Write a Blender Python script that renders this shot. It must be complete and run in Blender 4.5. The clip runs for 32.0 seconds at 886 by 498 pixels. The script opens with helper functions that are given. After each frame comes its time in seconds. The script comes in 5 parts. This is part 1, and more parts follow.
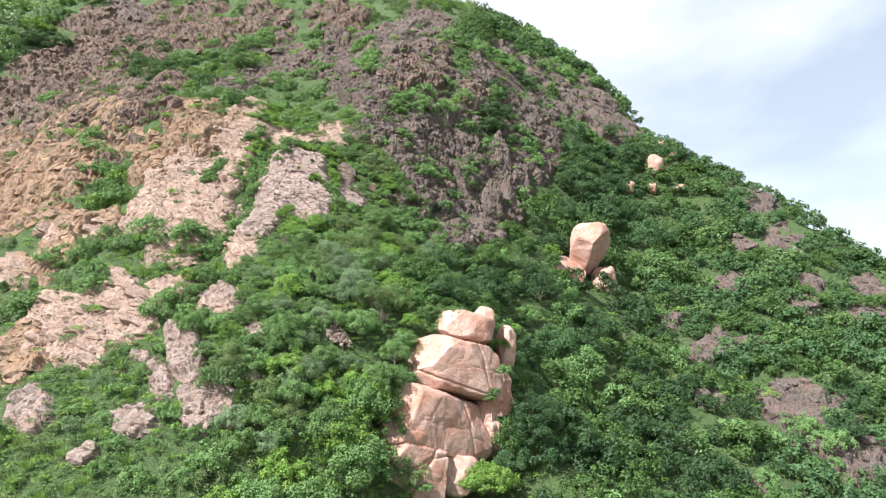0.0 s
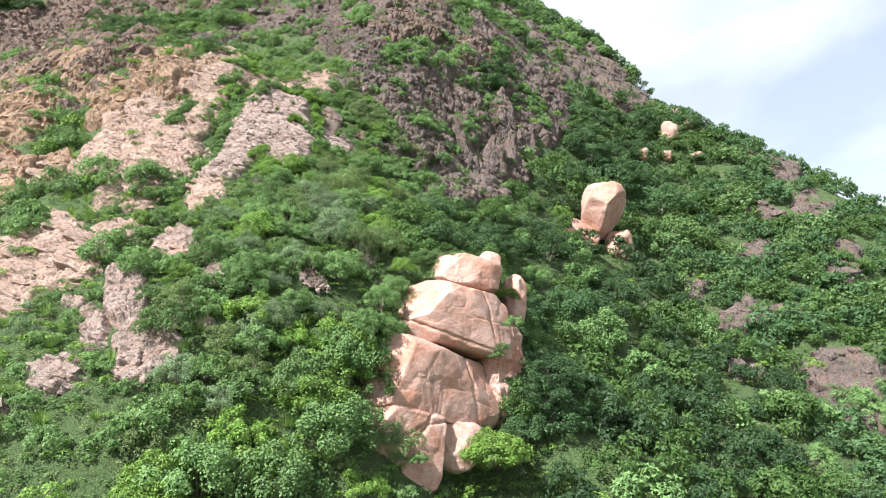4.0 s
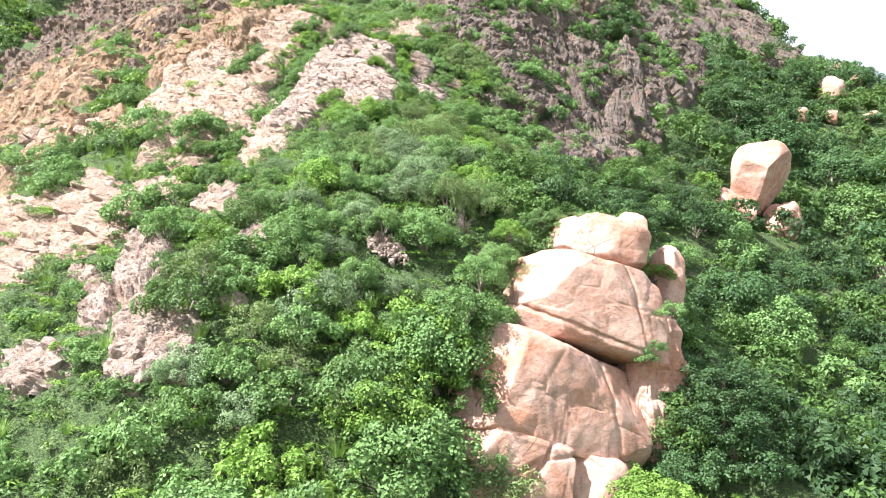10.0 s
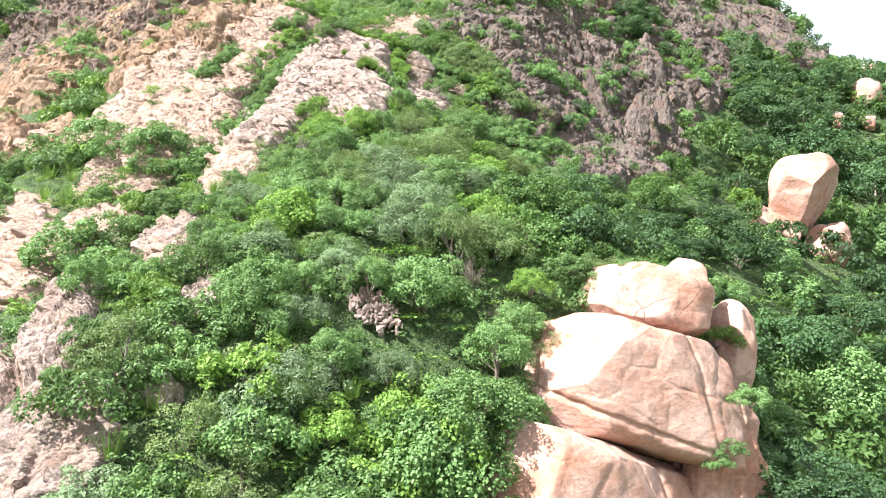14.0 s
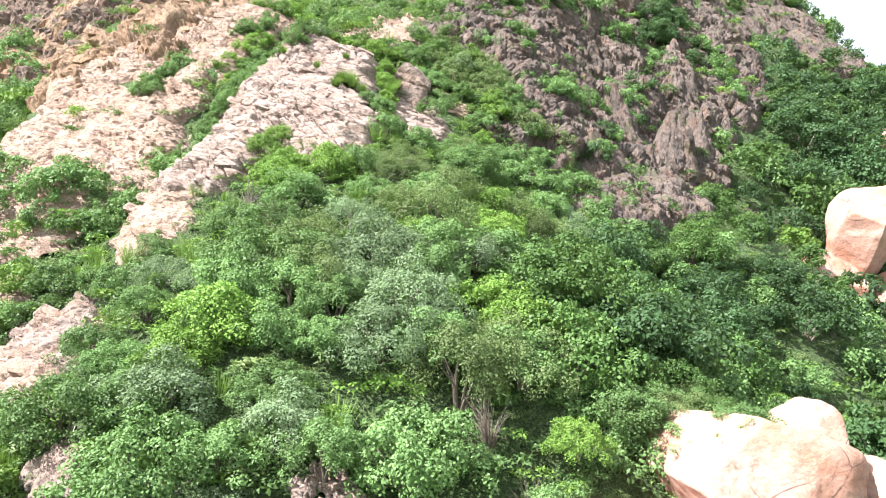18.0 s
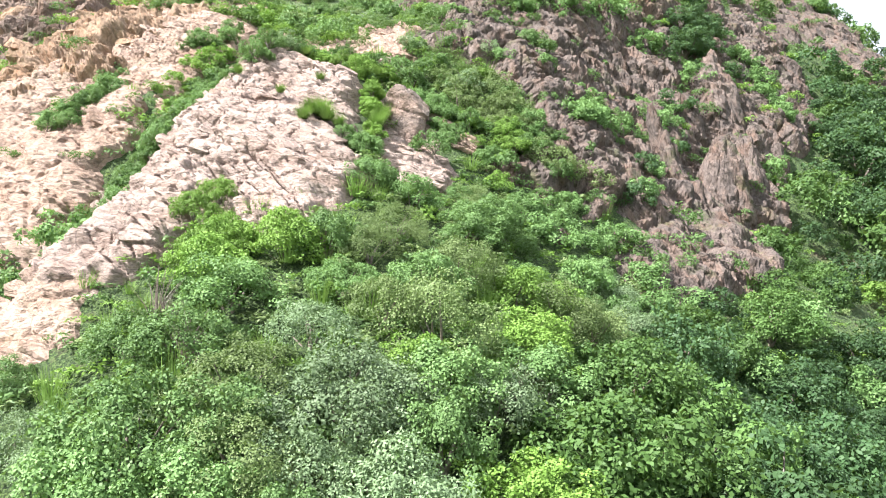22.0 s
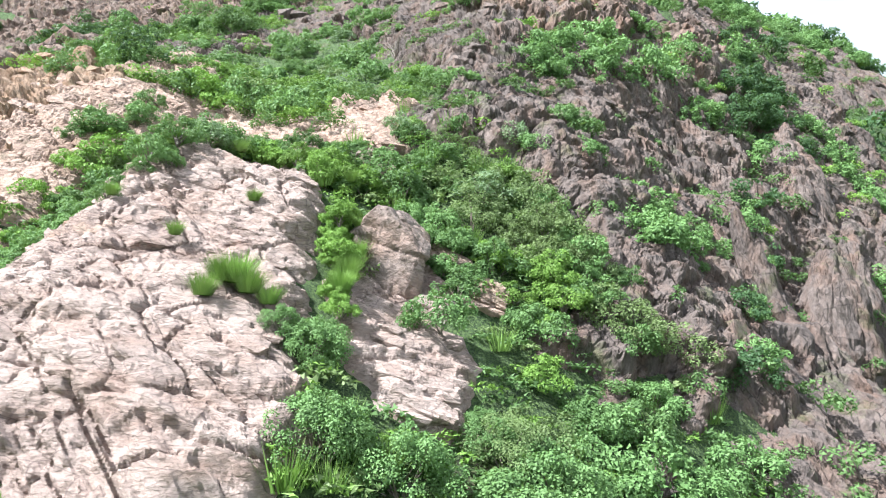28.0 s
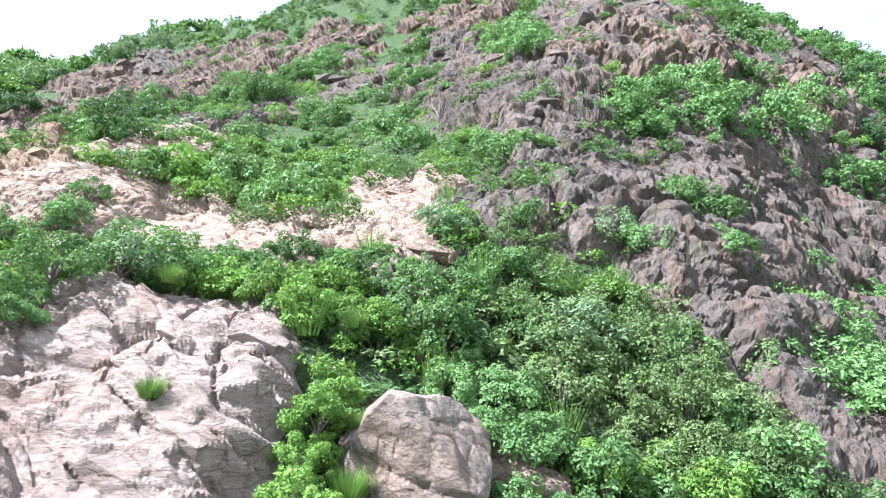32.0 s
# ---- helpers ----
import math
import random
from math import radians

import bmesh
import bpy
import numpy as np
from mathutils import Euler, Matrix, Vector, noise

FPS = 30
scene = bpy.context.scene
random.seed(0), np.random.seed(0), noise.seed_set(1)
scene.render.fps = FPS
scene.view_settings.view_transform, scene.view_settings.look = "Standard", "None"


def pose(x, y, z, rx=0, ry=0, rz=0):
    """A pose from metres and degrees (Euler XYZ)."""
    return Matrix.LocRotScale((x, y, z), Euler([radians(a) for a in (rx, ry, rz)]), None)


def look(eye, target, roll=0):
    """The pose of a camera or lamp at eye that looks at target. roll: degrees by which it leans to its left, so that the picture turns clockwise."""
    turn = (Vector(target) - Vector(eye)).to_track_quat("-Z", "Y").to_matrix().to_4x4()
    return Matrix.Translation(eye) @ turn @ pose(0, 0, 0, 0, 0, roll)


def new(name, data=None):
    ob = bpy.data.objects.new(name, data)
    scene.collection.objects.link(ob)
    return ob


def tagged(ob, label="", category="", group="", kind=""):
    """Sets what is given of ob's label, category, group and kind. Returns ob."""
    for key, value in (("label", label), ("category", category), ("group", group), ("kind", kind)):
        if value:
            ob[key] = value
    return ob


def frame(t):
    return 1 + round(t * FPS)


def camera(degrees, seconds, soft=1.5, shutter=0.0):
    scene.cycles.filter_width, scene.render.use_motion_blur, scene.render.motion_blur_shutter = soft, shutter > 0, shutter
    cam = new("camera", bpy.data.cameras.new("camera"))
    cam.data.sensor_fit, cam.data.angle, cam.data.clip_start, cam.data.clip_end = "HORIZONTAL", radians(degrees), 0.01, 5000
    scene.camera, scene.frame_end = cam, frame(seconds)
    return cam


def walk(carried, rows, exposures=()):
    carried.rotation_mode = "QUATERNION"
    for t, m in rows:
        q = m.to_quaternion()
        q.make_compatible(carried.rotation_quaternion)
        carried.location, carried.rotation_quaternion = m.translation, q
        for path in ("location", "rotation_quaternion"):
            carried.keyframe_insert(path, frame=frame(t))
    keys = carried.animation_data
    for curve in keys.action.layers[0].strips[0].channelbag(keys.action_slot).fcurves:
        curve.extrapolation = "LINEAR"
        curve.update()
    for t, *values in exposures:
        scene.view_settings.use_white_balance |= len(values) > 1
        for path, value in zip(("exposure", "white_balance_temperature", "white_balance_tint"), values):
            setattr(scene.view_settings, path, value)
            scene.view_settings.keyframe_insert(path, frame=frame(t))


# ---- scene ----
cam = camera(68.5, 32.0, soft=1.1)
PATH = [
    (0, (5.85, -4.807, 40.822), (5.647, -2.83, 41.053), -0.8),
    (1, (5.556, -2.943, 40.036), (5.357, -0.966, 40.27), -0.7),
    (2, (5.32, -1.003, 39.172), (5.123, 0.973, 39.41), -0.7),
    (3, (5.145, 0.999, 38.248), (4.948, 2.974, 38.492), -0.8),
    (5.5, (4.735, 6.065, 36.336), (4.535, 8.04, 36.579), -0.4),
    (6, (4.596, 7.042, 36.167), (4.346, 9.012, 36.405), -0.1),
    (6.5, (4.433, 7.992, 36.09), (4.043, 9.94, 36.326), 0.1),
    (7, (4.25, 8.911, 36.095), (3.782, 10.841, 36.335), 0.3),
    (7.5, (4.053, 9.795, 36.167), (3.561, 11.719, 36.408), 0.5),
    (8, (3.846, 10.642, 36.287), (3.345, 12.563, 36.528), 0.6),
    (9, (3.42, 12.234, 36.619), (2.919, 14.155, 36.855), 0.7),
    (10, (2.992, 13.718, 37.036), (2.494, 15.641, 37.268), 0.6),
    (11, (2.564, 15.132, 37.542), (2.066, 17.056, 37.771), 0.6),
    (13, (1.729, 17.912, 38.903), (1.233, 19.836, 39.131), 0.6),
    (14.5, (1.124, 20.196, 40.247), (0.629, 22.121, 40.472), 0.6),
    (16.5, (0.153, 23.749, 42.297), (-0.336, 25.676, 42.515), 0.7),
    (19, (-1.24, 28.372, 44.733), (-1.713, 30.302, 44.954), 0.8),
    (21, (-2.205, 31.753, 46.442), (-2.676, 33.683, 46.677), 0.6),
    (23, (-3.038, 34.923, 48.065), (-3.509, 36.851, 48.315), 0.4),
    (25.5, (-3.979, 38.514, 50.315), (-4.449, 40.436, 50.608), 0.6),
    (27.5, (-5.062, 41.547, 52.475), (-5.497, 43.468, 52.822), 0.5),
    (28, (-5.328, 42.375, 53.0), (-5.773, 44.29, 53.365), 0.5),
    (29, (-5.805, 44.099, 53.984), (-6.266, 46.003, 54.387), 0.6),
    (30, (-6.231, 45.873, 54.9), (-6.721, 47.76, 55.347), 0.6),
    (31, (-6.666, 47.66, 55.777), (-7.213, 49.52, 56.268), 0.6),
    (31.5, (-6.9, 48.553, 56.203), (-7.481, 50.396, 56.719), 0.6),
    (32, (-7.146, 49.445, 56.622), (-7.749, 51.274, 57.165), 0.5),
]
walk(cam, [(t, look(eye, target, roll)) for t, eye, target, roll in PATH], [(0, 1.41, 6250, 10), (5.5, 1.64, 6300, 10), (8, 2.0, 6350, 10), (21, 2.04, 6350, 10), (25.5, 2.04, 6300, 9), (28, 1.86, 5850, 7), (32, 1.98, 5500, 8)])

# ---- light ----
SUN = Vector((-0.50, -0.42, 0.76)).normalized()
elevation, turn = math.asin(SUN.z), math.atan2(SUN.x, SUN.y)
world = bpy.data.worlds.new("sky")
scene.world = world
world.use_nodes = True
wt = world.node_tree
wt.nodes.clear()


def link(tree, a, b):
    tree.links.new(a, b)


wout = wt.nodes.new("ShaderNodeOutputWorld")
wbg = wt.nodes.new("ShaderNodeBackground")
wsky = wt.nodes.new("ShaderNodeTexSky")
wsky.sky_type, wsky.sun_disc = "NISHITA", False
wsky.sun_elevation, wsky.sun_rotation = elevation, turn
wsky.air_density, wsky.dust_density, wsky.altitude = 1.0, 2.0, 400
wco = wt.nodes.new("ShaderNodeTexCoord")
wmap = wt.nodes.new("ShaderNodeMapping")
wmap.inputs["Scale"].default_value = (1.0, 1.0, 2.2)
wmap.inputs["Location"].default_value = (0.35, 0.1, 0.2)
wno = wt.nodes.new("ShaderNodeTexNoise")
wno.inputs["Scale"].default_value, wno.inputs["Detail"].default_value = 1.7, 6
wno.inputs["Roughness"].default_value, wno.inputs["Distortion"].default_value = 0.48, 0.25
wra = wt.nodes.new("ShaderNodeValToRGB")
wra.color_ramp.elements[0].position, wra.color_ramp.elements[1].position = 0.34, 0.56
wra.color_ramp.elements[0].color = (0.45, 0.45, 0.45, 1)
wmx = wt.nodes.new("ShaderNodeMix")
wmx.data_type = "RGBA"
wmx.inputs[7].default_value = (8.4, 8.8, 9.2, 1)
link(wt, wco.outputs["Generated"], wmap.inputs["Vector"])
link(wt, wmap.outputs["Vector"], wno.inputs["Vector"])
link(wt, wno.outputs["Fac"], wra.inputs["Fac"])
link(wt, wra.outputs["Color"], wmx.inputs[0])
link(wt, wsky.outputs["Color"], wmx.inputs[6])
link(wt, wmx.outputs[2], wbg.inputs["Color"])
wbg.inputs["Strength"].default_value = 0.054
link(wt, wbg.outputs["Background"], wout.inputs["Surface"])
sun = new("sun", bpy.data.lights.new("sun", "SUN"))
sun.data.energy, sun.data.angle, sun.data.color = 5.0, radians(1.0), (1.0, 0.96, 0.90)
sun.matrix_world = look(SUN * 300, (0, 0, 0))


# ---- materials ----
def shader(name, rough=0.9):
    m = bpy.data.materials.new(name)
    m.use_nodes = True
    t = m.node_tree
    return m, t, t.nodes["Principled BSDF"], t.nodes["Material Output"]


def noise_node(t, scale, detail=6, rough=0.6, vec=None, distortion=0.0):
    n = t.nodes.new("ShaderNodeTexNoise")
    n.inputs["Scale"].default_value, n.inputs["Detail"].default_value = scale, detail
    n.inputs["Roughness"].default_value, n.inputs["Distortion"].default_value = rough, distortion
    if vec is not None:
        link(t, vec, n.inputs["Vector"])
    return n.outputs["Fac"]


def ramp(t, fac, stops):
    r = t.nodes.new("ShaderNodeValToRGB")
    e = r.color_ramp.elements
    while len(e) < len(stops):
        e.new(0.5)
    for el, (p, c) in zip(e, stops):
        el.position, el.color = p, (*c, 1) if len(c) == 3 else c
    link(t, fac, r.inputs["Fac"])
    return r.outputs["Color"]


def mix(t, fac, a, b, mode="MIX"):
    n = t.nodes.new("ShaderNodeMix")
    n.data_type, n.blend_type = "RGBA", mode
    for value, socket in ((fac, n.inputs[0]), (a, n.inputs[6]), (b, n.inputs[7])):
        if isinstance(value, (int, float)):
            socket.default_value = value
        elif isinstance(value, tuple):
            socket.default_value = (*value, 1)
        else:
            link(t, value, socket)
    return n.outputs[2]


def bump(t, bsdf, fac, strength, distance):
    b = t.nodes.new("ShaderNodeBump")
    b.inputs["Strength"].default_value, b.inputs["Distance"].default_value = strength, distance
    link(t, fac, b.inputs["Height"])
    link(t, b.outputs["Normal"], bsdf.inputs["Normal"])


def cells(t, vec, scale, feature="F1"):
    n = t.nodes.new("ShaderNodeTexVoronoi")
    n.feature = feature
    n.inputs["Scale"].default_value, n.inputs["Randomness"].default_value = scale, 1.0
    link(t, vec, n.inputs["Vector"])
    return n


def math_node(t, op, a, b):
    n = t.nodes.new("ShaderNodeMath")
    n.operation = op
    for value, socket in ((a, n.inputs[0]), (b, n.inputs[1])):
        if isinstance(value, (int, float)):
            socket.default_value = value
        else:
            link(t, value, socket)
    return n.outputs[0]


def tilted_cells(t, vec, scale):
    """Height of flat faces that tilt by chance from cell to cell."""
    n = cells(t, vec, scale)
    away, spin = t.nodes.new("ShaderNodeVectorMath"), t.nodes.new("ShaderNodeVectorMath")
    away.operation = spin.operation = "SUBTRACT"
    link(t, vec, away.inputs[0])
    link(t, n.outputs["Position"], away.inputs[1])
    link(t, n.outputs["Color"], spin.inputs[0])
    spin.inputs[1].default_value = (0.5, 0.5, 0.5)
    dot = t.nodes.new("ShaderNodeVectorMath")
    dot.operation = "DOT_PRODUCT"
    link(t, away.outputs[0], dot.inputs[0])
    link(t, spin.outputs[0], dot.inputs[1])
    return dot.outputs["Value"]


def rock_material(name, pale, mid, stain, crack, stretch=(1, 1, 1), block=1.2, moss=0.0, smooth=False, lines=0.45, chip=1.0):
    """Weathered rock: blocks between joints, their dirt and shade painted dark, broad tints, speckled grain, rusty
    stains and a little lichen.
    """
    m, t, bsdf, out = shader(name)
    geo = t.nodes.new("ShaderNodeNewGeometry").outputs["Position"]
    mp = t.nodes.new("ShaderNodeMapping")
    mp.inputs["Scale"].default_value = stretch
    mp.inputs["Rotation"].default_value = (0.5, 0.35, 0.3)
    link(t, geo, mp.inputs["Vector"])
    wob = t.nodes.new("ShaderNodeTexNoise")
    wob.inputs["Scale"].default_value, wob.inputs["Detail"].default_value = 1.3, 4
    link(t, mp.outputs["Vector"], wob.inputs["Vector"])
    v = mix(t, 0.16, mp.outputs["Vector"], wob.outputs["Color"], "ADD")
    broad = noise_node(t, 0.28, 5, 0.6, geo, 0.4)
    grain = noise_node(t, 9.0, 9, 0.72, mp.outputs["Vector"])
    c = mix(t, ramp(t, broad, [(0.3, (0, 0, 0)), (0.7, (1, 1, 1))]), mid, pale)
    big, small = cells(t, v, block), cells(t, v, block * 2.9)
    sep = t.nodes.new("ShaderNodeSeparateColor")
    link(t, big.outputs["Color"], sep.inputs["Color"])
    sep2 = t.nodes.new("ShaderNodeSeparateColor")
    link(t, small.outputs["Color"], sep2.inputs["Color"])
    c = mix(t, math_node(t, "MULTIPLY", sep.outputs[0], 0.0 if smooth else 0.35), c, mid)
    c = mix(t, ramp(t, noise_node(t, 0.9, 6, 0.65, v), [(0.42 if smooth else 0.45, (0, 0, 0)), (0.66 if smooth else 0.75, (0.85, 0.85, 0.85))]), c, stain)
    # joints darkened in the colour: dirt in them plus the shade of the cracks
    joint = cells(t, v, block * (0.55 if smooth else 1.0), "DISTANCE_TO_EDGE").outputs["Distance"]
    shaded_seam = ramp(t, joint, [(0.0, (1, 1, 1)), (0.008 if smooth else 0.022, (0, 0, 0))])
    broken = ramp(t, noise_node(t, 0.8, 4, 0.6, v), [(0.54 if smooth else 0.40, (0, 0, 0)), (0.62 if smooth else 0.52, (0.9, 0.9, 0.9) if smooth else (0.5, 0.5, 0.5))])
    c = mix(t, math_node(t, "MULTIPLY", shaded_seam, broken), c, crack)
    if not smooth:
        # finer dark lines, painted where small ledges and cracks would be in shade
        fine = ramp(t, cells(t, v, block * 2.6, "DISTANCE_TO_EDGE").outputs["Distance"], [(0.0, (1, 1, 1)), (0.055, (0, 0, 0))])
        here = ramp(t, noise_node(t, 1.1, 4, 0.6, geo), [(0.46, (0, 0, 0)), (0.58, (lines, lines, lines))])
        c = mix(t, math_node(t, "MULTIPLY", fine, here), c, crack)
    c = mix(t, 0.5, c, ramp(t, grain, [(0.25, (0.25, 0.25, 0.25)), (0.75, (0.9, 0.9, 0.9))]), "OVERLAY")
    if smooth:
        sm = t.nodes.new("ShaderNodeMapping")
        sm.inputs["Scale"].default_value = (2.2, 2.2, 0.22)
        link(t, geo, sm.inputs["Vector"])
        streak = ramp(t, noise_node(t, 1.0, 6, 0.6, sm.outputs["Vector"]), [(0.56, (0, 0, 0)), (0.70, (0.5, 0.5, 0.5))])
        c = mix(t, streak, c, (0.15, 0.10, 0.085))
    if moss:
        k = ramp(t, noise_node(t, 0.7, 7, 0.7, geo), [(0.55, (0, 0, 0)), (0.66, (moss, moss, moss))])
        c = mix(t, k, c, (0.075, 0.10, 0.03))
    link(t, c, bsdf.inputs["Base Color"])
    bsdf.inputs["Roughness"].default_value = 0.92
    bsdf.inputs["Specular IOR Level"].default_value = 0.2
    h = math_node(t, "MULTIPLY", noise_node(t, 1.9, 10, 0.7, v), 0.16 if smooth else 0.22)
    h = math_node(t, "ADD", h, math_node(t, "MULTIPLY", grain, 0.035))
    if not smooth:
        for scale, high in ((block * 2.1, 0.35), (block * 5.2, 0.6), (block * 11.0, 0.7)):
            h = math_node(t, "ADD", h, math_node(t, "MULTIPLY", tilted_cells(t, v, scale), high * chip))
        h = math_node(t, "ADD", h, math_node(t, "MULTIPLY", sep2.outputs[1], 0.06))
    bump(t, bsdf, h, 0.8 if smooth else 1.0, 0.8 if smooth else 1.0)
    return m


ROCK = {
    "slab": rock_material("pale_pink_rock", (0.415, 0.327, 0.29), (0.285, 0.22, 0.196), (0.24, 0.155, 0.12), (0.07, 0.05, 0.045), (0.8, 0.9, 2.2), 1.1),
    "pale": rock_material("rosy_rock", (0.42, 0.31, 0.255), (0.29, 0.21, 0.172), (0.255, 0.155, 0.108), (0.06, 0.045, 0.04), (0.8, 0.9, 1.9), 1.0, 0.3),
    "tan": rock_material("tan_rock", (0.31, 0.215, 0.15), (0.215, 0.15, 0.11), (0.25, 0.13, 0.07), (0.05, 0.038, 0.03), (1.3, 1.3, 0.6), 0.7, 0.4),
    "brown": rock_material("brown_rock", (0.20, 0.145, 0.12), (0.12, 0.09, 0.078), (0.17, 0.095, 0.065), (0.03, 0.024, 0.022), (1.4, 1.4, 0.5), 0.6, 0.5, lines=0.6, chip=1.5),
    "dark": rock_material("purple_grey_rock", (0.172, 0.136, 0.122), (0.080, 0.066, 0.062), (0.155, 0.096, 0.072), (0.02, 0.017, 0.017), (1.3, 1.3, 0.6), 0.75, 0.4, lines=0.75, chip=1.2),
    "grey": rock_material("grey_pink_rock", (0.34, 0.265, 0.235), (0.23, 0.18, 0.16), (0.24, 0.15, 0.11), (0.05, 0.04, 0.035), (1, 1, 1.4), 1.1, 0.35),
    "pink": rock_material("salmon_granite", (0.43, 0.302, 0.262), (0.36, 0.212, 0.168), (0.30, 0.14, 0.09), (0.06, 0.04, 0.035), (0.7, 0.7, 0.9), 0.8, 0, True),
}


def leaf_material(name, dark, light, tip, sheen=0.35):
    """Leaves: a tint that drifts from bush to bush, a little chance from leaf to leaf, light coming through."""
    m, t, bsdf, out = shader(name)
    geo = t.nodes.new("ShaderNodeNewGeometry")
    info = t.nodes.new("ShaderNodeObjectInfo")
    drift = noise_node(t, 0.45, 3, 0.5, geo.outputs["Position"])
    c = mix(t, ramp(t, drift, [(0.33, (0, 0, 0)), (0.67, (1, 1, 1))]), dark, light)
    c = mix(t, ramp(t, geo.outputs["Random Per Island"], [(0.0, (0, 0, 0)), (1.0, (0.45, 0.45, 0.45))]), c, tip)
    hs = t.nodes.new("ShaderNodeHueSaturation")
    rg = t.nodes.new("ShaderNodeMapRange")
    rg.inputs["To Min"].default_value, rg.inputs["To Max"].default_value = 0.75, 1.25
    link(t, info.outputs["Random"], rg.inputs["Value"])
    link(t, rg.outputs["Result"], hs.inputs["Value"])
    link(t, c, hs.inputs["Color"])
    c = hs.outputs["Color"]
    link(t, c, bsdf.inputs["Base Color"])
    bsdf.inputs["Roughness"].default_value = 0.55
    bsdf.inputs["Specular IOR Level"].default_value = sheen
    tr = t.nodes.new("ShaderNodeBsdfTranslucent")
    link(t, mix(t, 0.5, c, (0.16, 0.26, 0.03)), tr.inputs["Color"])
    ms = t.nodes.new("ShaderNodeMixShader")
    ms.inputs[0].default_value = 0.27
    link(t, bsdf.outputs[0], ms.inputs[1])
    link(t, tr.outputs[0], ms.inputs[2])
    link(t, ms.outputs[0], out.inputs["Surface"])
    return m


LEAF = {
    "green": leaf_material("green_leaves", (0.072, 0.140, 0.044), (0.130, 0.225, 0.078), (0.190, 0.300, 0.118), 0.2),
    "dark": leaf_material("dark_leaves", (0.030, 0.068, 0.028), (0.050, 0.100, 0.040), (0.080, 0.140, 0.060), 0.2),
    "forest": leaf_material("wood_leaves", (0.046, 0.098, 0.026), (0.078, 0.145, 0.040), (0.115, 0.195, 0.060), 0.2),
    "lime": leaf_material("bright_leaves", (0.098, 0.190, 0.033), (0.155, 0.265, 0.052), (0.210, 0.325, 0.082), 0.2),
    "silver": leaf_material("silvery_leaves", (0.105, 0.165, 0.080), (0.165, 0.235, 0.125), (0.210, 0.280, 0.165), 0.25),
    "olive": leaf_material("olive_leaves", (0.100, 0.150, 0.056), (0.150, 0.205, 0.080), (0.195, 0.250, 0.108), 0.2),
    "grass": leaf_material("grass_blades", (0.12, 0.215, 0.045), (0.18, 0.30, 0.07), (0.26, 0.36, 0.12), 0.2),
}
BARK, bt, bb, _ = shader("grey_bark")
link(bt, ramp(bt, noise_node(bt, 9, 6, 0.7), [(0.3, (0.06, 0.045, 0.035)), (0.7, (0.20, 0.165, 0.135))]), bb.inputs["Base Color"])
SOIL, st, sb, _ = shader("herby_soil")
spos = st.nodes.new("ShaderNodeNewGeometry").outputs["Position"]
soil = ramp(st, noise_node(st, 1.6, 8, 0.7, spos), [(0.3, (0.07, 0.052, 0.036)), (0.7, (0.17, 0.12, 0.085))])
litter = cells(st, spos, 26.0)
pick = st.nodes.new("ShaderNodeSeparateColor")
link(st, litter.outputs["Color"], pick.inputs["Color"])
herb = ramp(st, pick.outputs[0], [(0.0, (0.022, 0.042, 0.013)), (0.5, (0.052, 0.092, 0.027)), (1.0, (0.10, 0.155, 0.045))])
patchy = ramp(st, noise_node(st, 0.35, 7, 0.7, spos), [(0.30, (0, 0, 0)), (0.42, (1, 1, 1))])
link(st, mix(st, patchy, soil, herb), sb.inputs["Base Color"])
sb.inputs["Roughness"].default_value = 1.0
rise = math_node(st, "ADD", math_node(st, "MULTIPLY", tilted_cells(st, spos, 26.0), 1.6), math_node(st, "MULTIPLY", noise_node(st, 2.2, 8, 0.75, spos), 0.35))
bump(st, sb, rise, 1.0, 1.0)


# ---- noise on arrays ----
def unit(v):
    return v / np.maximum(np.linalg.norm(v, axis=-1, keepdims=True), 1e-9)


def chance(ix, iy, iz, salt):
    h = (ix.astype(np.int64) * 374761393 + iy.astype(np.int64) * 668265263 + iz.astype(np.int64) * 2147483647 + salt * 1274126177) & 0xFFFFFFFF
    h = ((h ^ (h >> 13)) * 1274126177) & 0xFFFFFFFF
    h = ((h ^ (h >> 16)) * 2246822519) & 0xFFFFFFFF
    return ((h ^ (h >> 15)) & 0xFFFFFF) / float(0x1000000)


def soft_noise(p, salt=0):
    i = np.floor(p).astype(np.int64)
    f = p - i
    f = f * f * (3 - 2 * f)
    total = 0
    for a in (0, 1):
        for b in (0, 1):
            for c in (0, 1):
                w = (f[:, 0] if a else 1 - f[:, 0]) * (f[:, 1] if b else 1 - f[:, 1]) * (f[:, 2] if c else 1 - f[:, 2])
                total = total + w * chance(i[:, 0] + a, i[:, 1] + b, i[:, 2] + c, salt)
    return total * 2 - 1


def cloudy(p, octaves=4, salt=0):
    out, amp = 0, 1.0
    for k in range(octaves):
        out, amp, p = out + amp * soft_noise(p, salt + k), amp * 0.5, p * 2.03
    return out


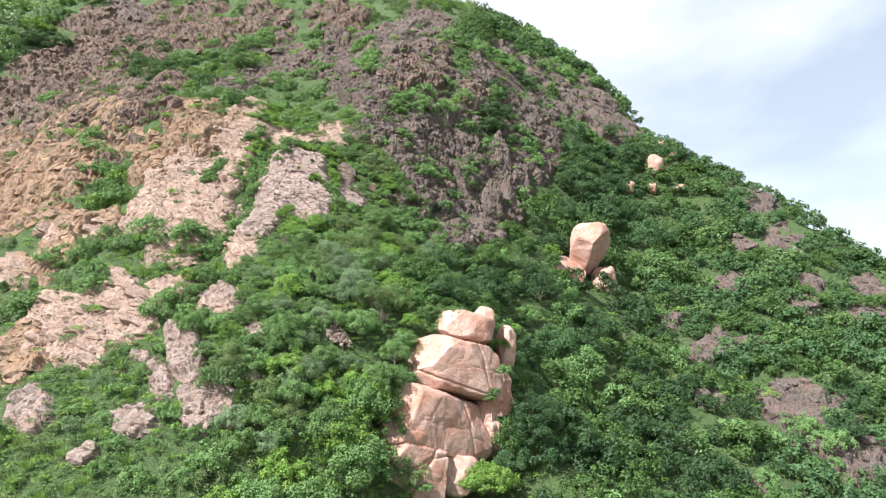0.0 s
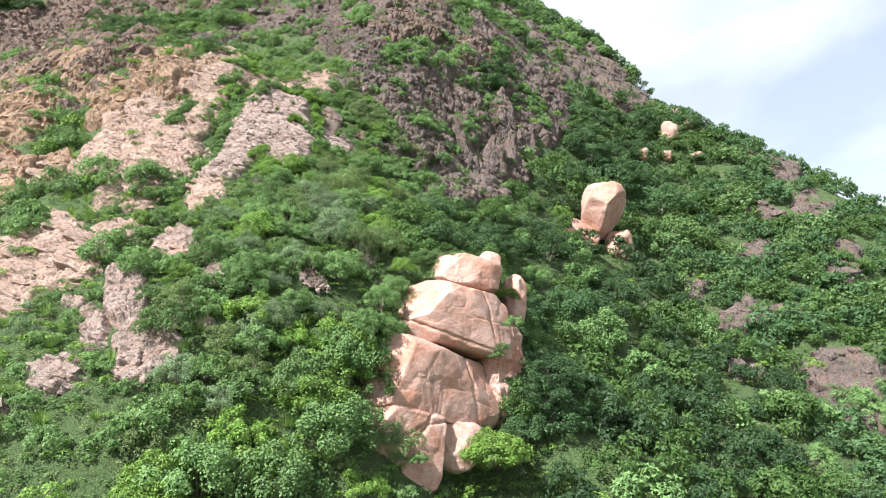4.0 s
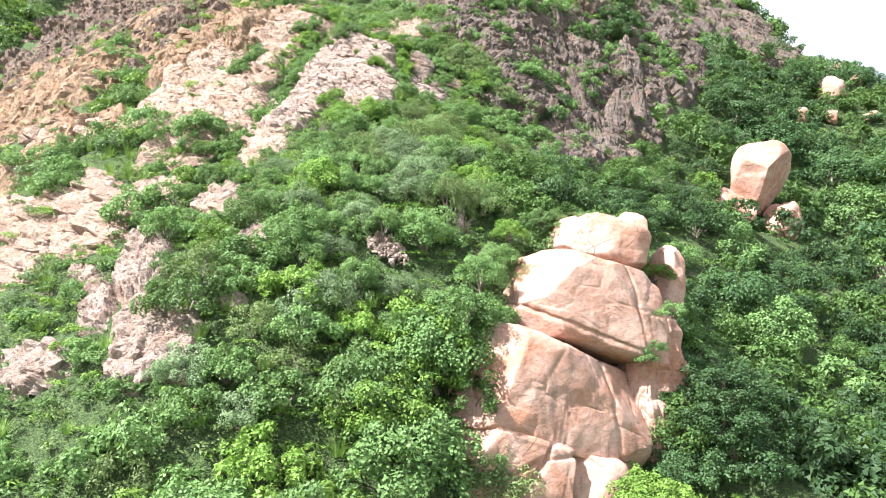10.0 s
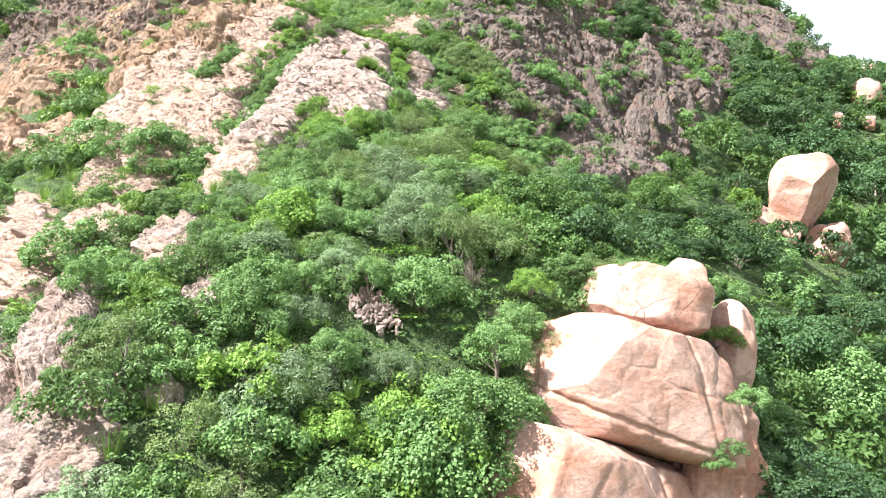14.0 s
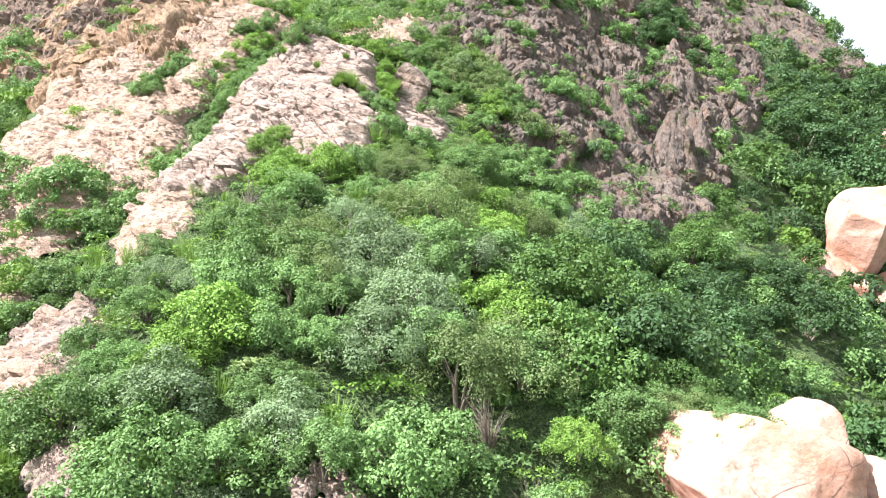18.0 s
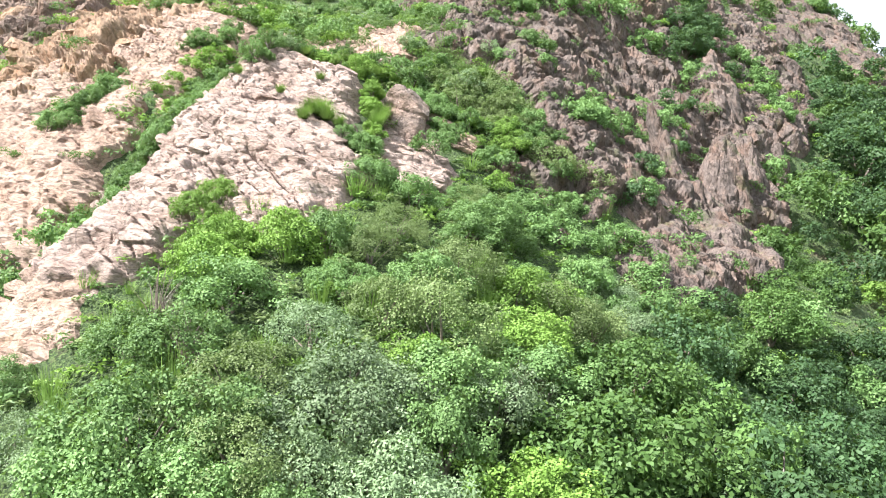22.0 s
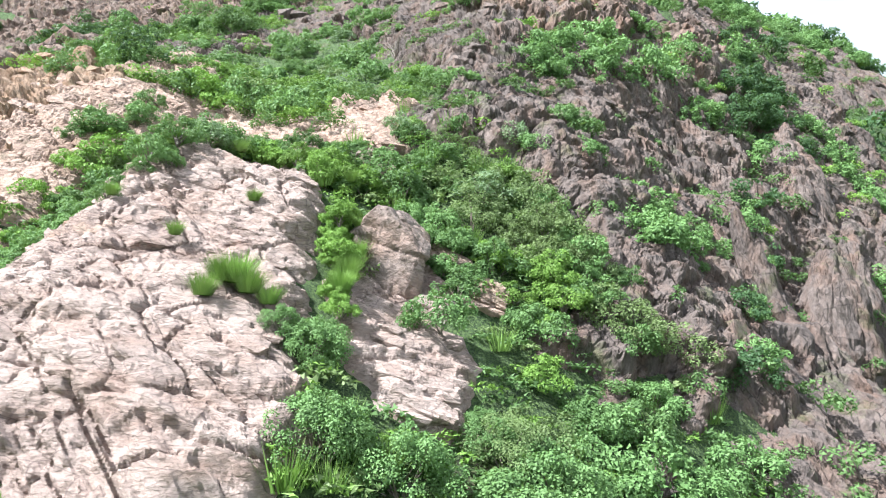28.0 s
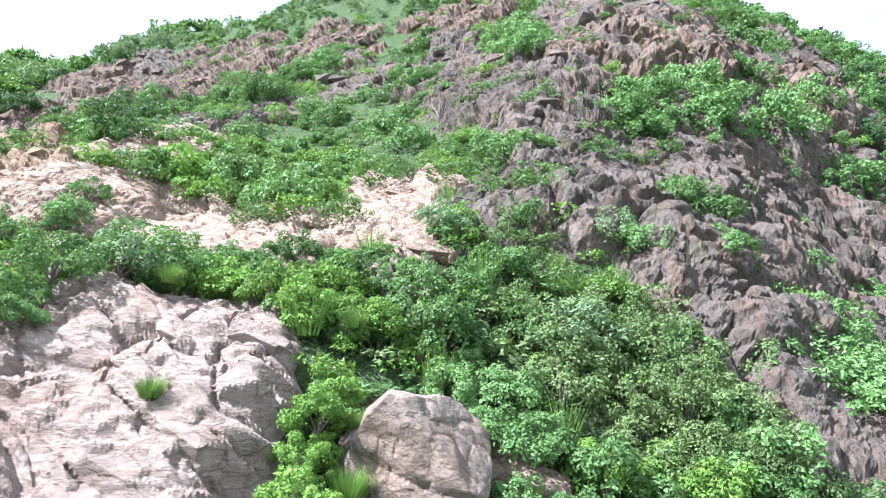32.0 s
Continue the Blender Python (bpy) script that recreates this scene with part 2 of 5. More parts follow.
def plates(p, salt=0, tilt=0.4, fall=4.0):
    """Broken rock: tilted plates turned by chance, the highest one showing; the second value runs to 0 at the joints."""
    i = np.floor(p - 0.5).astype(np.int64)
    best, second = np.full(len(p), -0.8), np.full(len(p), -0.95)
    for a in (0, 1):
        for b in (0, 1):
            for c in (0, 1):
                x, y, z = i[:, 0] + a, i[:, 1] + b, i[:, 2] + c
                h1, h2 = (chance(x, y, z, salt) * 0x1000000).astype(np.int64), (chance(x, y, z, salt + 5) * 0x1000000).astype(np.int64)
                u = [(h1 & 255) / 255, ((h1 >> 8) & 255) / 255, ((h1 >> 16) & 255) / 255, (h2 & 255) / 255, ((h2 >> 8) & 255) / 255, ((h2 >> 16) & 255) / 255]
                ox, oy, oz = p[:, 0] - x - 0.2 - 0.6 * u[0], p[:, 1] - y - 0.2 - 0.6 * u[1], p[:, 2] - z - 0.2 - 0.6 * u[2]
                turn = u[5] * 1.57
                co, si = np.cos(turn), np.sin(turn)
                reach = np.maximum(np.maximum(np.abs(ox * co + oy * si), np.abs(oy * co - ox * si)), np.abs(oz))
                mine = u[3] - 0.5 + 2 * tilt * ((u[4] - 0.5) * ox + (u[0] - 0.5) * oy + (u[1] - 0.5) * oz) - fall * np.maximum(0, reach - 0.36 - 0.2 * u[2])
                second = np.maximum(second, np.minimum(best, mine))
                best = np.maximum(best, mine)
    return best, best - second


# ---- landform ----
SLOPE = (8.705, -0.355, 0.686)
SWELL_X, SWELL_Y, SWELL_R = (-75, 15.5), (14, 15), 14
SWELLS = [
    [-0.1, -0.9, -3.0, -2.9, -3.7, -7.2, -2.9, -2.2, -1.1, -0.1],
    [-0.3, -1.6, -2.5, 0.3, 3.3, 1.3, 1.6, -1.7, -1.3, -0.2],
    [-1.2, -4.6, -2.7, -3.0, 0.0, 2.1, -1.7, -1.3, -1.1, 0.1],
    [-3.8, -8.6, -0.1, 1.6, 3.2, -2.3, -3.8, 2.6, -0.8, 1.5],
    [-4.3, -3.0, 4.2, -0.9, 3.2, -0.4, -5.7, 1.9, -1.3, 2.3],
    [-2.8, -1.9, -0.2, -4.7, 1.6, 7.7, -4.3, -1.2, 1.3, 1.3],
    [-2.6, -5.7, -0.3, 1.8, 3.4, 5.5, -0.6, 0.3, 2.5, 0.8],
    [1.3, 3.2, 7.4, 3.6, 2.1, -0.3, 0.7, 3.9, 0.1, -0.2],
    [0.2, 0.2, 1.7, 0.4, 4.3, 5.4, 3.7, 4.9, 1.1, -0.0],
]
KNOLL_X, KNOLL_Y, KNOLL_R = (-24, 6.5), (33, 6.5), 5
KNOLLS = [
    [-0.1, -0.4, 1.1, -1.1, -1.0, 1.2],
    [0.6, -1.0, 1.0, 0.6, 0.3, 0.4],
    [-0.0, -1.5, -0.1, 0.3, 1.0, -1.6],
    [-0.5, 0.6, 1.4, -0.2, 0.3, -1.3],
    [-0.1, -0.3, -0.7, -1.4, 0.1, 0.6],
    [1.1, -1.5, 1.5, 1.6, -0.2, 2.2],
    [-0.2, -2.2, 1.0, -0.1, -2.9, 0.2],
    [-0.8, -1.0, 1.1, 0.8, 1.3, 0.1],
]


RIBS = [  # crest or trough lines: from, to, height, half width
    (-16.2, 47.5, -15.9, 57.0, 0.9, 1.1), (-15.9, 57.0, -13.5, 58.5, 0.5, 1.2), (-19.2, 46.8, -17.6, 49.8, -0.9, 0.9), (-17.6, 49.8, -18.8, 57.5, -1.1, 0.9),
    (-28.5, 55.0, -22.5, 62.0, 0.9, 1.6), (-23.5, 48.5, -20.5, 55.5, 0.7, 1.4), (-38.0, 62.0, -32.5, 53.0, -1.6, 1.8), (-13.5, 53.0, -12.5, 57.0, 0.6, 1.8),
]

HUMPS = [  # rises and dips of the crest and round the slab: place, height, half width
    (30.0, 110.5, -3.8, 4.5), (12.0, 124.0, -2.6, 8.0), (44.0, 95.0, 1.6, 5.0), (-88.0, 113.0, -4.5, 9.0), (2.0, 101.0, -1.6, 3.5), (-60.0, 122.0, -1.8, 8.0), (-10.4, 57.5, -0.9, 0.9),
]
LEDGES = [(-9.0, 84.0, 22.0, 19.0), (-46.0, 66.0, 13.0, 13.0)]  # where the slope breaks into cliffs and ledges


def height(x, y):
    """The mountainside: a tilted slope with swells and hollows, a crest behind, a step under the boulder pile."""
    x, y = np.asarray(x, float), np.asarray(y, float)
    z = SLOPE[0] + SLOPE[1] * np.where(x < -75, -75 + (x + 75) * 0.25, x) + SLOPE[2] * y
    behind = y - np.where(x > 10, 148 - 1.2 * x, np.where(x > -30, 136 + 0.2 * (10 - x), 144 + 0.37 * (x + 30)))
    z = z - 0.65 * (behind + np.sqrt(behind * behind + 36))
    ahead, along = (x - 1.9) * 0.52 - (y - 39.3) * 0.85, (x - 1.9) * 0.85 + (y - 39.3) * 0.52
    k = np.clip((ahead + 4) / 5, 0, 1)
    z = z - 5.5 * k * k * (3 - 2 * k) * np.exp(-((along / 4.8) ** 2) - np.maximum(0, ahead - 3) ** 2 / 64)
    for j, row in enumerate(SWELLS):
        for i, a in enumerate(row):
            z = z + a * np.exp(-((x - SWELL_X[0] - i * SWELL_X[1]) ** 2 + (y - SWELL_Y[0] - j * SWELL_Y[1]) ** 2) / (2 * SWELL_R**2))
    for j, row in enumerate(KNOLLS):
        for i, a in enumerate(row):
            z = z + a * np.exp(-((x - KNOLL_X[0] - i * KNOLL_X[1]) ** 2 + (y - KNOLL_Y[0] - j * KNOLL_Y[1]) ** 2) / (2 * KNOLL_R**2))
    for x0, y0, x1, y1, a, w in RIBS:
        u = np.clip(((x - x0) * (x1 - x0) + (y - y0) * (y1 - y0)) / ((x1 - x0) ** 2 + (y1 - y0) ** 2), 0, 1)
        z = z + a * np.exp(-((x - x0 - u * (x1 - x0)) ** 2 + (y - y0 - u * (y1 - y0)) ** 2) / (2 * w * w))
    for x0, y0, a, w in HUMPS:
        z = z + a * np.exp(-((x - x0) ** 2 + (y - y0) ** 2) / (2 * w * w))
    for x0, y0, rx, ry in LEDGES:
        here = np.exp(-(((x - x0) / rx) ** 4) - ((y - y0) / ry) ** 4)
        f = (z + 1.3 * np.sin(x * 0.31 + 0.2 * y) + 0.8 * np.sin(y * 0.37 - x * 0.23)) / 7.0
        f = f - np.floor(f)
        z = z + 1.7 * here * (np.where(f < 0.76, f / 0.76, (1 - f) / 0.24) - 0.5)
    far = np.clip((np.hypot(x, y - 70) - 190) / 350, 0, 1)
    far = far * far * (3 - 2 * far)
    return z * (1 - far) + far * (-35.0)


def slope_normal(x, y, e=0.8):
    n = np.stack([height(x - e, y) - height(x + e, y), height(x, y - e) - height(x, y + e), np.full(np.shape(x), 2 * e)], -1)
    return n / np.linalg.norm(n, axis=-1, keepdims=True)


def mesh_from(name, verts, faces, material, smooth=False):
    """verts: n x 3; faces: m x 3 or m x 4."""
    verts, faces = np.asarray(verts, np.float32), np.asarray(faces, np.int32)
    me = bpy.data.meshes.new(name)
    me.vertices.add(len(verts))
    me.vertices.foreach_set("co", verts.ravel())
    k = faces.shape[1]
    me.loops.add(faces.size)
    me.loops.foreach_set("vertex_index", faces.ravel())
    me.polygons.add(len(faces))
    me.polygons.foreach_set("loop_start", np.arange(0, faces.size, k, dtype=np.int32))
    me.polygons.foreach_set("use_smooth", np.full(len(faces), smooth, bool))
    me.materials.append(material)
    me.update(calc_edges=True)
    return me


def grid_faces(nu, nv):
    a = (np.arange(nv - 1)[:, None] * nu + np.arange(nu - 1)[None]).ravel()
    return np.stack([a, a + 1, a + 1 + nu, a + nu], -1)


def spread(lo, hi, step, reach):
    core = np.arange(lo, hi, step)
    grow = np.cumsum(step * 1.28 ** np.arange(1, 60))
    grow = grow[grow < reach]
    return np.concatenate([lo - grow[::-1], core, hi - step + grow])


gx, gy = spread(-72, 62, 0.6, 2200), spread(8, 140, 0.6, 2200)
XX, YY = np.meshgrid(gx, gy)
XX, YY = XX.ravel(), YY.ravel()
ZZ = height(XX, YY)
pts = np.stack([XX, YY, ZZ], -1)
near = np.exp(-np.maximum(0, np.hypot(XX, YY - 70) - 110) ** 2 / 900)
flat = 1 - 0.85 * np.exp(-(((XX + 14) / 7) ** 4 + ((YY - 54) / 9) ** 4))
ZZ = ZZ + near * flat * (0.45 * cloudy(pts / 5.0, 4, 5)) - 0.1 * near
ground = new("ground", mesh_from("ground", np.stack([XX, YY, ZZ], -1), grid_faces(len(gx), len(gy)), SOIL, True))
tagged(ground, "steep mountainside of herby soil between rock outcrops", "mountainside", kind="structure")

# ---- rock outcrops ----
CRAGS_WEST = [
    ("tan", -47.3, 62.4, 7.3, 8.0, 10.0, -9.1, 56),
    ("brown", -40.8, 66.7, 4.9, 4.3, 5.4, -6.2, 39),
    ("tan", -29.0, 62.5, 3.9, 0.1, 5.2, -7.0, 26),
    ("tan", -30.3, 57.7, 1.5, 0.7, 3.3, -3.3, 31),
    ("pale", -24.3, 51.5, 3.4, 3.7, 4.7, -4.2, 24),
    ("pale", -22.3, 61.4, 0.7, 5.1, 2.6, -3.2, 20),
    ("pale", -18.2, 63.9, 3.2, -0.4, 1.2, -3.1, 19),
    ("tan", -34.8, 51.1, 1.7, 1.1, 3.0, -2.2, 41),
    ("tan", -30.3, 50.2, 0.9, 0.5, 2.3, -1.9, 34),
    ("tan", -32.2, 47.0, 1.6, -0.2, 2.0, -1.6, 40),
    ("pale", -16.2, 46.3, 0.9, 0.9, 1.3, -1.3, 17),
    ("pale", -23.4, 41.0, 0.3, 2.2, 3.1, -1.9, 29),
    ("pale", -15.4, 41.2, 1.0, 0.8, 1.3, -1.4, 19),
    ("pale", -14.5, 65.2, 2.4, 0.7, 0.8, -2.9, 19),
    ("grey", -15.9, 37.0, 1.9, -1.1, 1.5, -2.8, 21),
    ("grey", -12.4, 33.3, 0.7, 0.9, 1.8, -1.0, 19),
]
CRAGS_CORNER = [
    ("grey", -16.5, 32.2, 0.9, 0.3, 0.9, -0.7, 23),
    ("grey", -16.1, 34.5, 1.0, -0.4, 0.6, -1.1, 22),
    ("grey", -11.3, 37.6, 0.7, -0.0, 0.4, -0.7, 14),
    ("grey", -10.8, 34.8, 1.3, 0.1, 0.1, -0.3, 16),
    ("brown", -57.4, 85.6, 11.9, 6.8, 12.4, -21.6, 66),
    ("tan", -50.0, 65.2, 7.2, 5.9, 9.5, -11.5, 58),
    ("tan", -44.6, 56.3, 3.2, 2.8, 5.4, -6.3, 52),
    ("tan", -29.6, 62.4, 4.7, -3.4, 1.5, -6.8, 27),
    ("tan", -29.8, 56.8, 1.4, 1.5, 2.7, -2.6, 33),
    ("pale", -23.6, 63.7, 0.9, 5.2, 2.8, -3.4, 23),
    ("brown", -55.9, 104.7, 5.7, -1.2, 4.1, -7.0, 84),
    ("brown", -46.9, 101.6, 7.2, -2.8, 2.8, -7.0, 76),
    ("brown", -35.8, 100.7, 6.2, -0.1, 2.3, -5.7, 69),
    ("tan", -33.1, 47.0, 0.7, 2.3, 2.4, -1.8, 41),
    ("grey", -23.2, 32.9, 1.1, -0.3, 0.6, -1.3, 31),
    ("tan", -26.9, 35.6, 1.3, -0.1, 1.1, -1.3, 36),
    ("grey", -18.7, 36.6, 0.7, -0.0, 0.3, -0.5, 23),
]
CRAGS_HIGH = [
    ("dark", -28.4, 88.7, 4.7, 1.5, 3.0, -6.6, 51),
    ("dark", -31.6, 81.9, 0.9, 6.2, 3.0, -5.6, 45),
    ("dark", -20.3, 87.8, 5.6, -2.7, 1.8, -6.3, 47),
    ("dark", -12.7, 87.8, 5.6, -2.1, 2.4, -12.0, 47),
    ("dark", -12.3, 75.4, 6.8, -5.6, 0.6, -5.8, 30),
    ("dark", -7.3, 93.3, 6.7, 1.5, 1.8, -14.0, 54),
    ("dark", -7.4, 70.3, 5.1, 4.0, 0.3, -4.7, 23),
    ("dark", -3.7, 68.1, 3.5, 6.3, 0.8, -6.7, 19),
    ("dark", -1.3, 80.1, 5.0, 4.9, 0.4, -5.3, 35),
    ("dark", 3.9, 76.0, 5.2, 3.8, -0.7, -7.6, 29),
    ("dark", 20.0, 106.5, 4.1, -2.4, -4.3, -9.0, 67),
    ("dark", 25.8, 104.9, 2.8, -0.9, -3.4, -6.9, 70),
    ("dark", 9.9, 88.2, 4.7, 6.9, 0.6, -7.1, 44),
]
CRAGS_EAST = [
    ("dark", 13.0, 108.1, 4.1, 1.0, -2.0, -8.1, 69),
    ("dark", 4.7, 95.1, 4.3, 5.5, -0.9, -12.4, 54),
    ("brown", -23.2, 102.8, 6.4, -0.9, 1.4, -5.2, 68),
    ("brown", -71.3, 105.0, 4.2, 2.1, 2.9, -3.9, 95),
    ("dark", 32.0, 75.2, 2.2, -0.2, -0.8, -2.3, 63),
    ("dark", 39.5, 73.2, 1.9, 0.1, -1.9, -4.0, 73),
    ("dark", 32.1, 55.8, 2.8, -3.5, -3.4, -3.4, 55),
    ("dark", 34.4, 52.2, 2.1, 0.4, -1.5, -2.6, 55),
    ("dark", 26.2, 65.0, 2.3, 2.1, 0.4, -2.0, 53),
    ("dark", 30.6, 65.5, 2.6, -0.2, -0.5, -1.2, 58),
    ("dark", 41.5, 84.0, 1.8, -1.4, -1.7, -2.6, 80),
    ("dark", 41.6, 91.1, 1.8, -0.9, -1.5, -2.7, 83),
    ("dark", 45.4, 73.0, 2.5, 0.5, -2.9, -5.2, 77),
]
CRAGS_UPPER = [
    ("dark", 24.0, 48.2, 0.8, -0.1, -1.0, -1.6, 45),
    ("dark", 23.8, 57.6, 1.4, 0.3, -0.5, -1.5, 48),
    ("dark", 35.8, 82.8, 1.7, -0.9, -0.7, -1.4, 72),
    ("dark", 31.1, 58.8, 1.3, -0.7, -1.1, -1.6, 57),
    ("dark", 23.5, 69.5, 1.2, 0.1, -0.7, -2.5, 51),
    ("pale", -13.1, 64.6, 1.6, -1.7, 0.1, -1.6, 17),
    ("pale", -17.1, 62.2, 2.4, 1.2, 1.6, -1.9, 17),
    ("pale", -22.7, 61.9, 1.1, 1.4, 2.0, -1.4, 21),
    ("tan", -26.4, 64.2, 2.5, 0.0, 3.9, -3.1, 26),
    ("pale", -24.2, 68.2, -0.6, 4.0, 2.9, -3.2, 28),
    ("dark", -7.6, 68.4, 2.5, 2.3, -0.1, -2.7, 21),
    ("dark", -2.5, 72.6, 4.3, -1.2, -1.7, -6.1, 24),
]
CRAGS_SUMMIT = [
    ("dark", 1.4, 77.7, 1.7, 1.3, -1.0, -2.9, 31),
    ("dark", -2.9, 64.6, 1.7, -0.7, -1.4, -3.4, 16),
    ("dark", -10.6, 73.5, 2.4, 2.4, 1.0, -4.1, 28),
    ("dark", -30.4, 92.9, 6.2, -2.3, 4.2, -7.8, 57),
    ("dark", -30.4, 82.0, 2.3, 1.8, 2.3, -2.9, 44),
    ("brown", -6.3, 82.4, 4.3, 3.3, -0.2, -6.1, 39),
    ("brown", 0.8, 82.0, 2.6, 1.6, -1.9, -5.3, 37),
    ("dark", -21.3, 94.4, 0.8, 4.6, 3.0, -6.0, 56),
    ("dark", -65.5, 108.4, 5.6, -0.3, 5.3, -4.9, 95),
    ("pale", -8.0, 59.1, 0.3, 0.2, -0.1, -0.4, 10),
    ("dark", -1.9, 63.9, 1.2, 1.2, -1.1, -4.0, 16),
    ("dark", 1.6, 67.2, 3.2, -1.1, -3.0, -8.5, 23),
    ("dark", -4.2, 58.0, 0.3, -0.1, -0.4, -0.8, 13),
]
CRAGS_NEAR = [
    ("pale", -8.0, 59.2, 0.4, 0.3, 0.1, -0.3, 10),
    ("pale", -9.4, 59.5, 0.7, 0.2, 0.0, -0.3, 10),
    ("pink", 0.1, 46.3, 1.7, 0.0, 0.0, -0.8, 13),
    ("grey", -16.3, 41.5, 0.7, 0.6, 1.2, -1.2, 20),
    ("pale", -24.9, 38.4, 0.1, 2.0, 4.3, -2.5, 32),
    ("pale", -21.9, 40.1, 0.3, 1.9, 2.5, -1.7, 27),
    ("tan", -34.7, 46.0, 1.6, 0.5, 3.7, -2.7, 42),
    ("grey", -16.5, 37.5, 1.8, -1.1, 1.4, -2.6, 22),
    ("grey", -12.8, 33.6, 0.7, 0.7, 1.4, -0.9, 20),
    ("grey", -16.5, 32.4, 0.9, 0.2, 0.8, -0.6, 23),
    ("grey", -12.7, 32.4, 1.0, -0.0, 0.4, -0.7, 19),
    ("grey", -15.4, 41.5, 1.0, 0.4, 1.5, -1.9, 17),
    ("grey", -16.6, 35.1, 1.0, -0.4, 0.7, -1.1, 23),
    ("pale", -22.9, 40.0, 1.8, 1.6, 1.8, -1.8, 28),
    ("pale", -20.5, 42.6, 1.6, 1.0, 1.0, -1.2, 24),
    ("pale", -26.9, 39.4, 1.4, 1.6, 2.9, -2.3, 34),
    ("tan", -27.8, 37.4, 1.2, 0.5, 2.2, -1.9, 35),
    ("pale", -33.8, 49.6, 0.6, 1.9, 2.5, -1.9, 39),
    ("pale", -30.9, 50.0, 1.8, -0.6, 1.2, -2.1, 34),
    ("grey", -23.7, 32.8, 0.1, 1.0, 2.1, -0.9, 32),
    ("pale", -35.1, 45.1, 1.5, 0.4, 2.1, -1.9, 44),
    ("grey", -16.6, 32.3, 1.3, 0.2, 0.6, -0.7, 24),
    ("grey", -18.3, 30.5, 0.7, 0.4, 0.4, -0.3, 26),
    ("pale", -20.8, 57.2, 1.3, 0.7, 1.6, -1.2, 16),
    ("pale", -16.4, 54.2, 0.7, 0.3, 0.8, -0.7, 12),
    ("pale", -18.8, 54.9, 0.8, 0.1, 1.0, -0.8, 15),
    ("slab", -14.5, 54.4, 3.95, 0.8, 0.9, -6.1, 12),
    ("slab", -16.3, 50.6, 2.2, 1.1, 0.9, -3.8, 13),
    ("slab", -9.55, 56.5, 1.6, 0.2, 0.4, -2.7, 12),
]
LEDGE_PLANTS = [
    ("green", 0.9, 44.6, 41.2, 1.1), ("olive", 1.6, 44.9, 41.4, 0.9), ("green", -0.1, 43.6, 40.6, 1.0), ("olive", -0.5, 42.3, 39.3, 0.7), ("olive", 0.3, 41.6, 39.05, 0.45),
    ("olive", 1.0, 41.4, 38.9, 0.4), ("green", -0.9, 41.3, 38.9, 0.8), ("green", 5.5, 43.3, 36.9, 0.6), ("green", 4.9, 42.2, 34.9, 0.6),
    ("green", 1.1, 42.7, 40.9, 0.85), ("olive", 0.9, 43.5, 41.1, 1.1), ("forest", 1.9, 44.1, 41.4, 0.8), ("green", 0.1, 41.0, 39.1, 0.75), ("olive", -0.6, 40.6, 38.8, 0.9),
]
PILE_PLANTS = [
    ("green", 2.26, 42.47, 41.26, 0.91),
    ("lime", 1.14, 40.25, 38.45, 0.73),
    ("olive", 0.04, 40.33, 38.89, 0.64),
    ("green", 2.15, 40.00, 37.75, 0.48),
    ("lime", -0.46, 37.22, 32.85, 0.53),
    ("green", 4.24, 40.13, 35.70, 0.53),
    ("lime", 4.76, 43.90, 39.10, 1.11),
    ("green", -0.69, 35.51, 30.95, 0.51),
    ("green", 0.48, 35.63, 30.87, 0.55),
    ("green", 5.26, 40.62, 37.44, 0.64),
    ("green", 4.65, 40.18, 36.17, 0.44),
    ("lime", 4.00, 36.72, 30.69, 1.73),
    ("green", -0.02, 43.25, 41.26, 1.24),
    ("green", -1.32, 42.78, 39.60, 1.22),
    ("dark", 7.24, 41.34, 34.08, 2.04),
    ("dark", 6.75, 40.36, 32.97, 1.73),
]
TREES_WEST = [
    ("dark", 33.2, 108.6, 2.3),
    ("dark", 36.2, 107.6, 1.5),
    ("dark", 3.7, 55.2, 1.9),
    ("dark", 7.1, 61.7, 1.9),
    ("dark", 2.1, 53.5, 1.6),
    ("green", 1.4, 56.8, 1.5),
    ("lime", -6.2, 60.4, 0.6),
    ("lime", -7.4, 60.5, 0.6),
    ("green", -5.5, 61.1, 0.6),
    ("green", -2.2, 66.6, 0.8),
    ("lime", -7.1, 31.8, 1.4),
    ("lime", -9.5, 28.5, 1.8),
    ("lime", -5.7, 31.6, 1.7),
    ("lime", -1.4, 38.4, 1.5),
    ("green", -5.6, 61.4, 1.0),
    ("olive", -4.5, 60.4, 1.0),
    ("green", -4.6, 58.6, 0.9),
    ("green", -6.6, 59.2, 0.9),
    ("green", -8.0, 60.1, 1.0),
    ("green", -3.0, 56.7, 0.9),
    ("green", 0.2, 70.1, 1.2),
    ("green", -0.8, 63.3, 1.0),
    ("green", 4.1, 71.8, 1.3),
    ("dark", 3.3, 79.7, 1.9),
    ("green", -3.4, 64.7, 1.2),
    ("green", 7.4, 75.9, 1.3),
    ("green", -5.5, 57.8, 0.9),
    ("lime", -6.1, 59.9, 0.8),
    ("green", -8.7, 56.7, 0.8),
    ("green", -2.4, 59.2, 0.7),
]
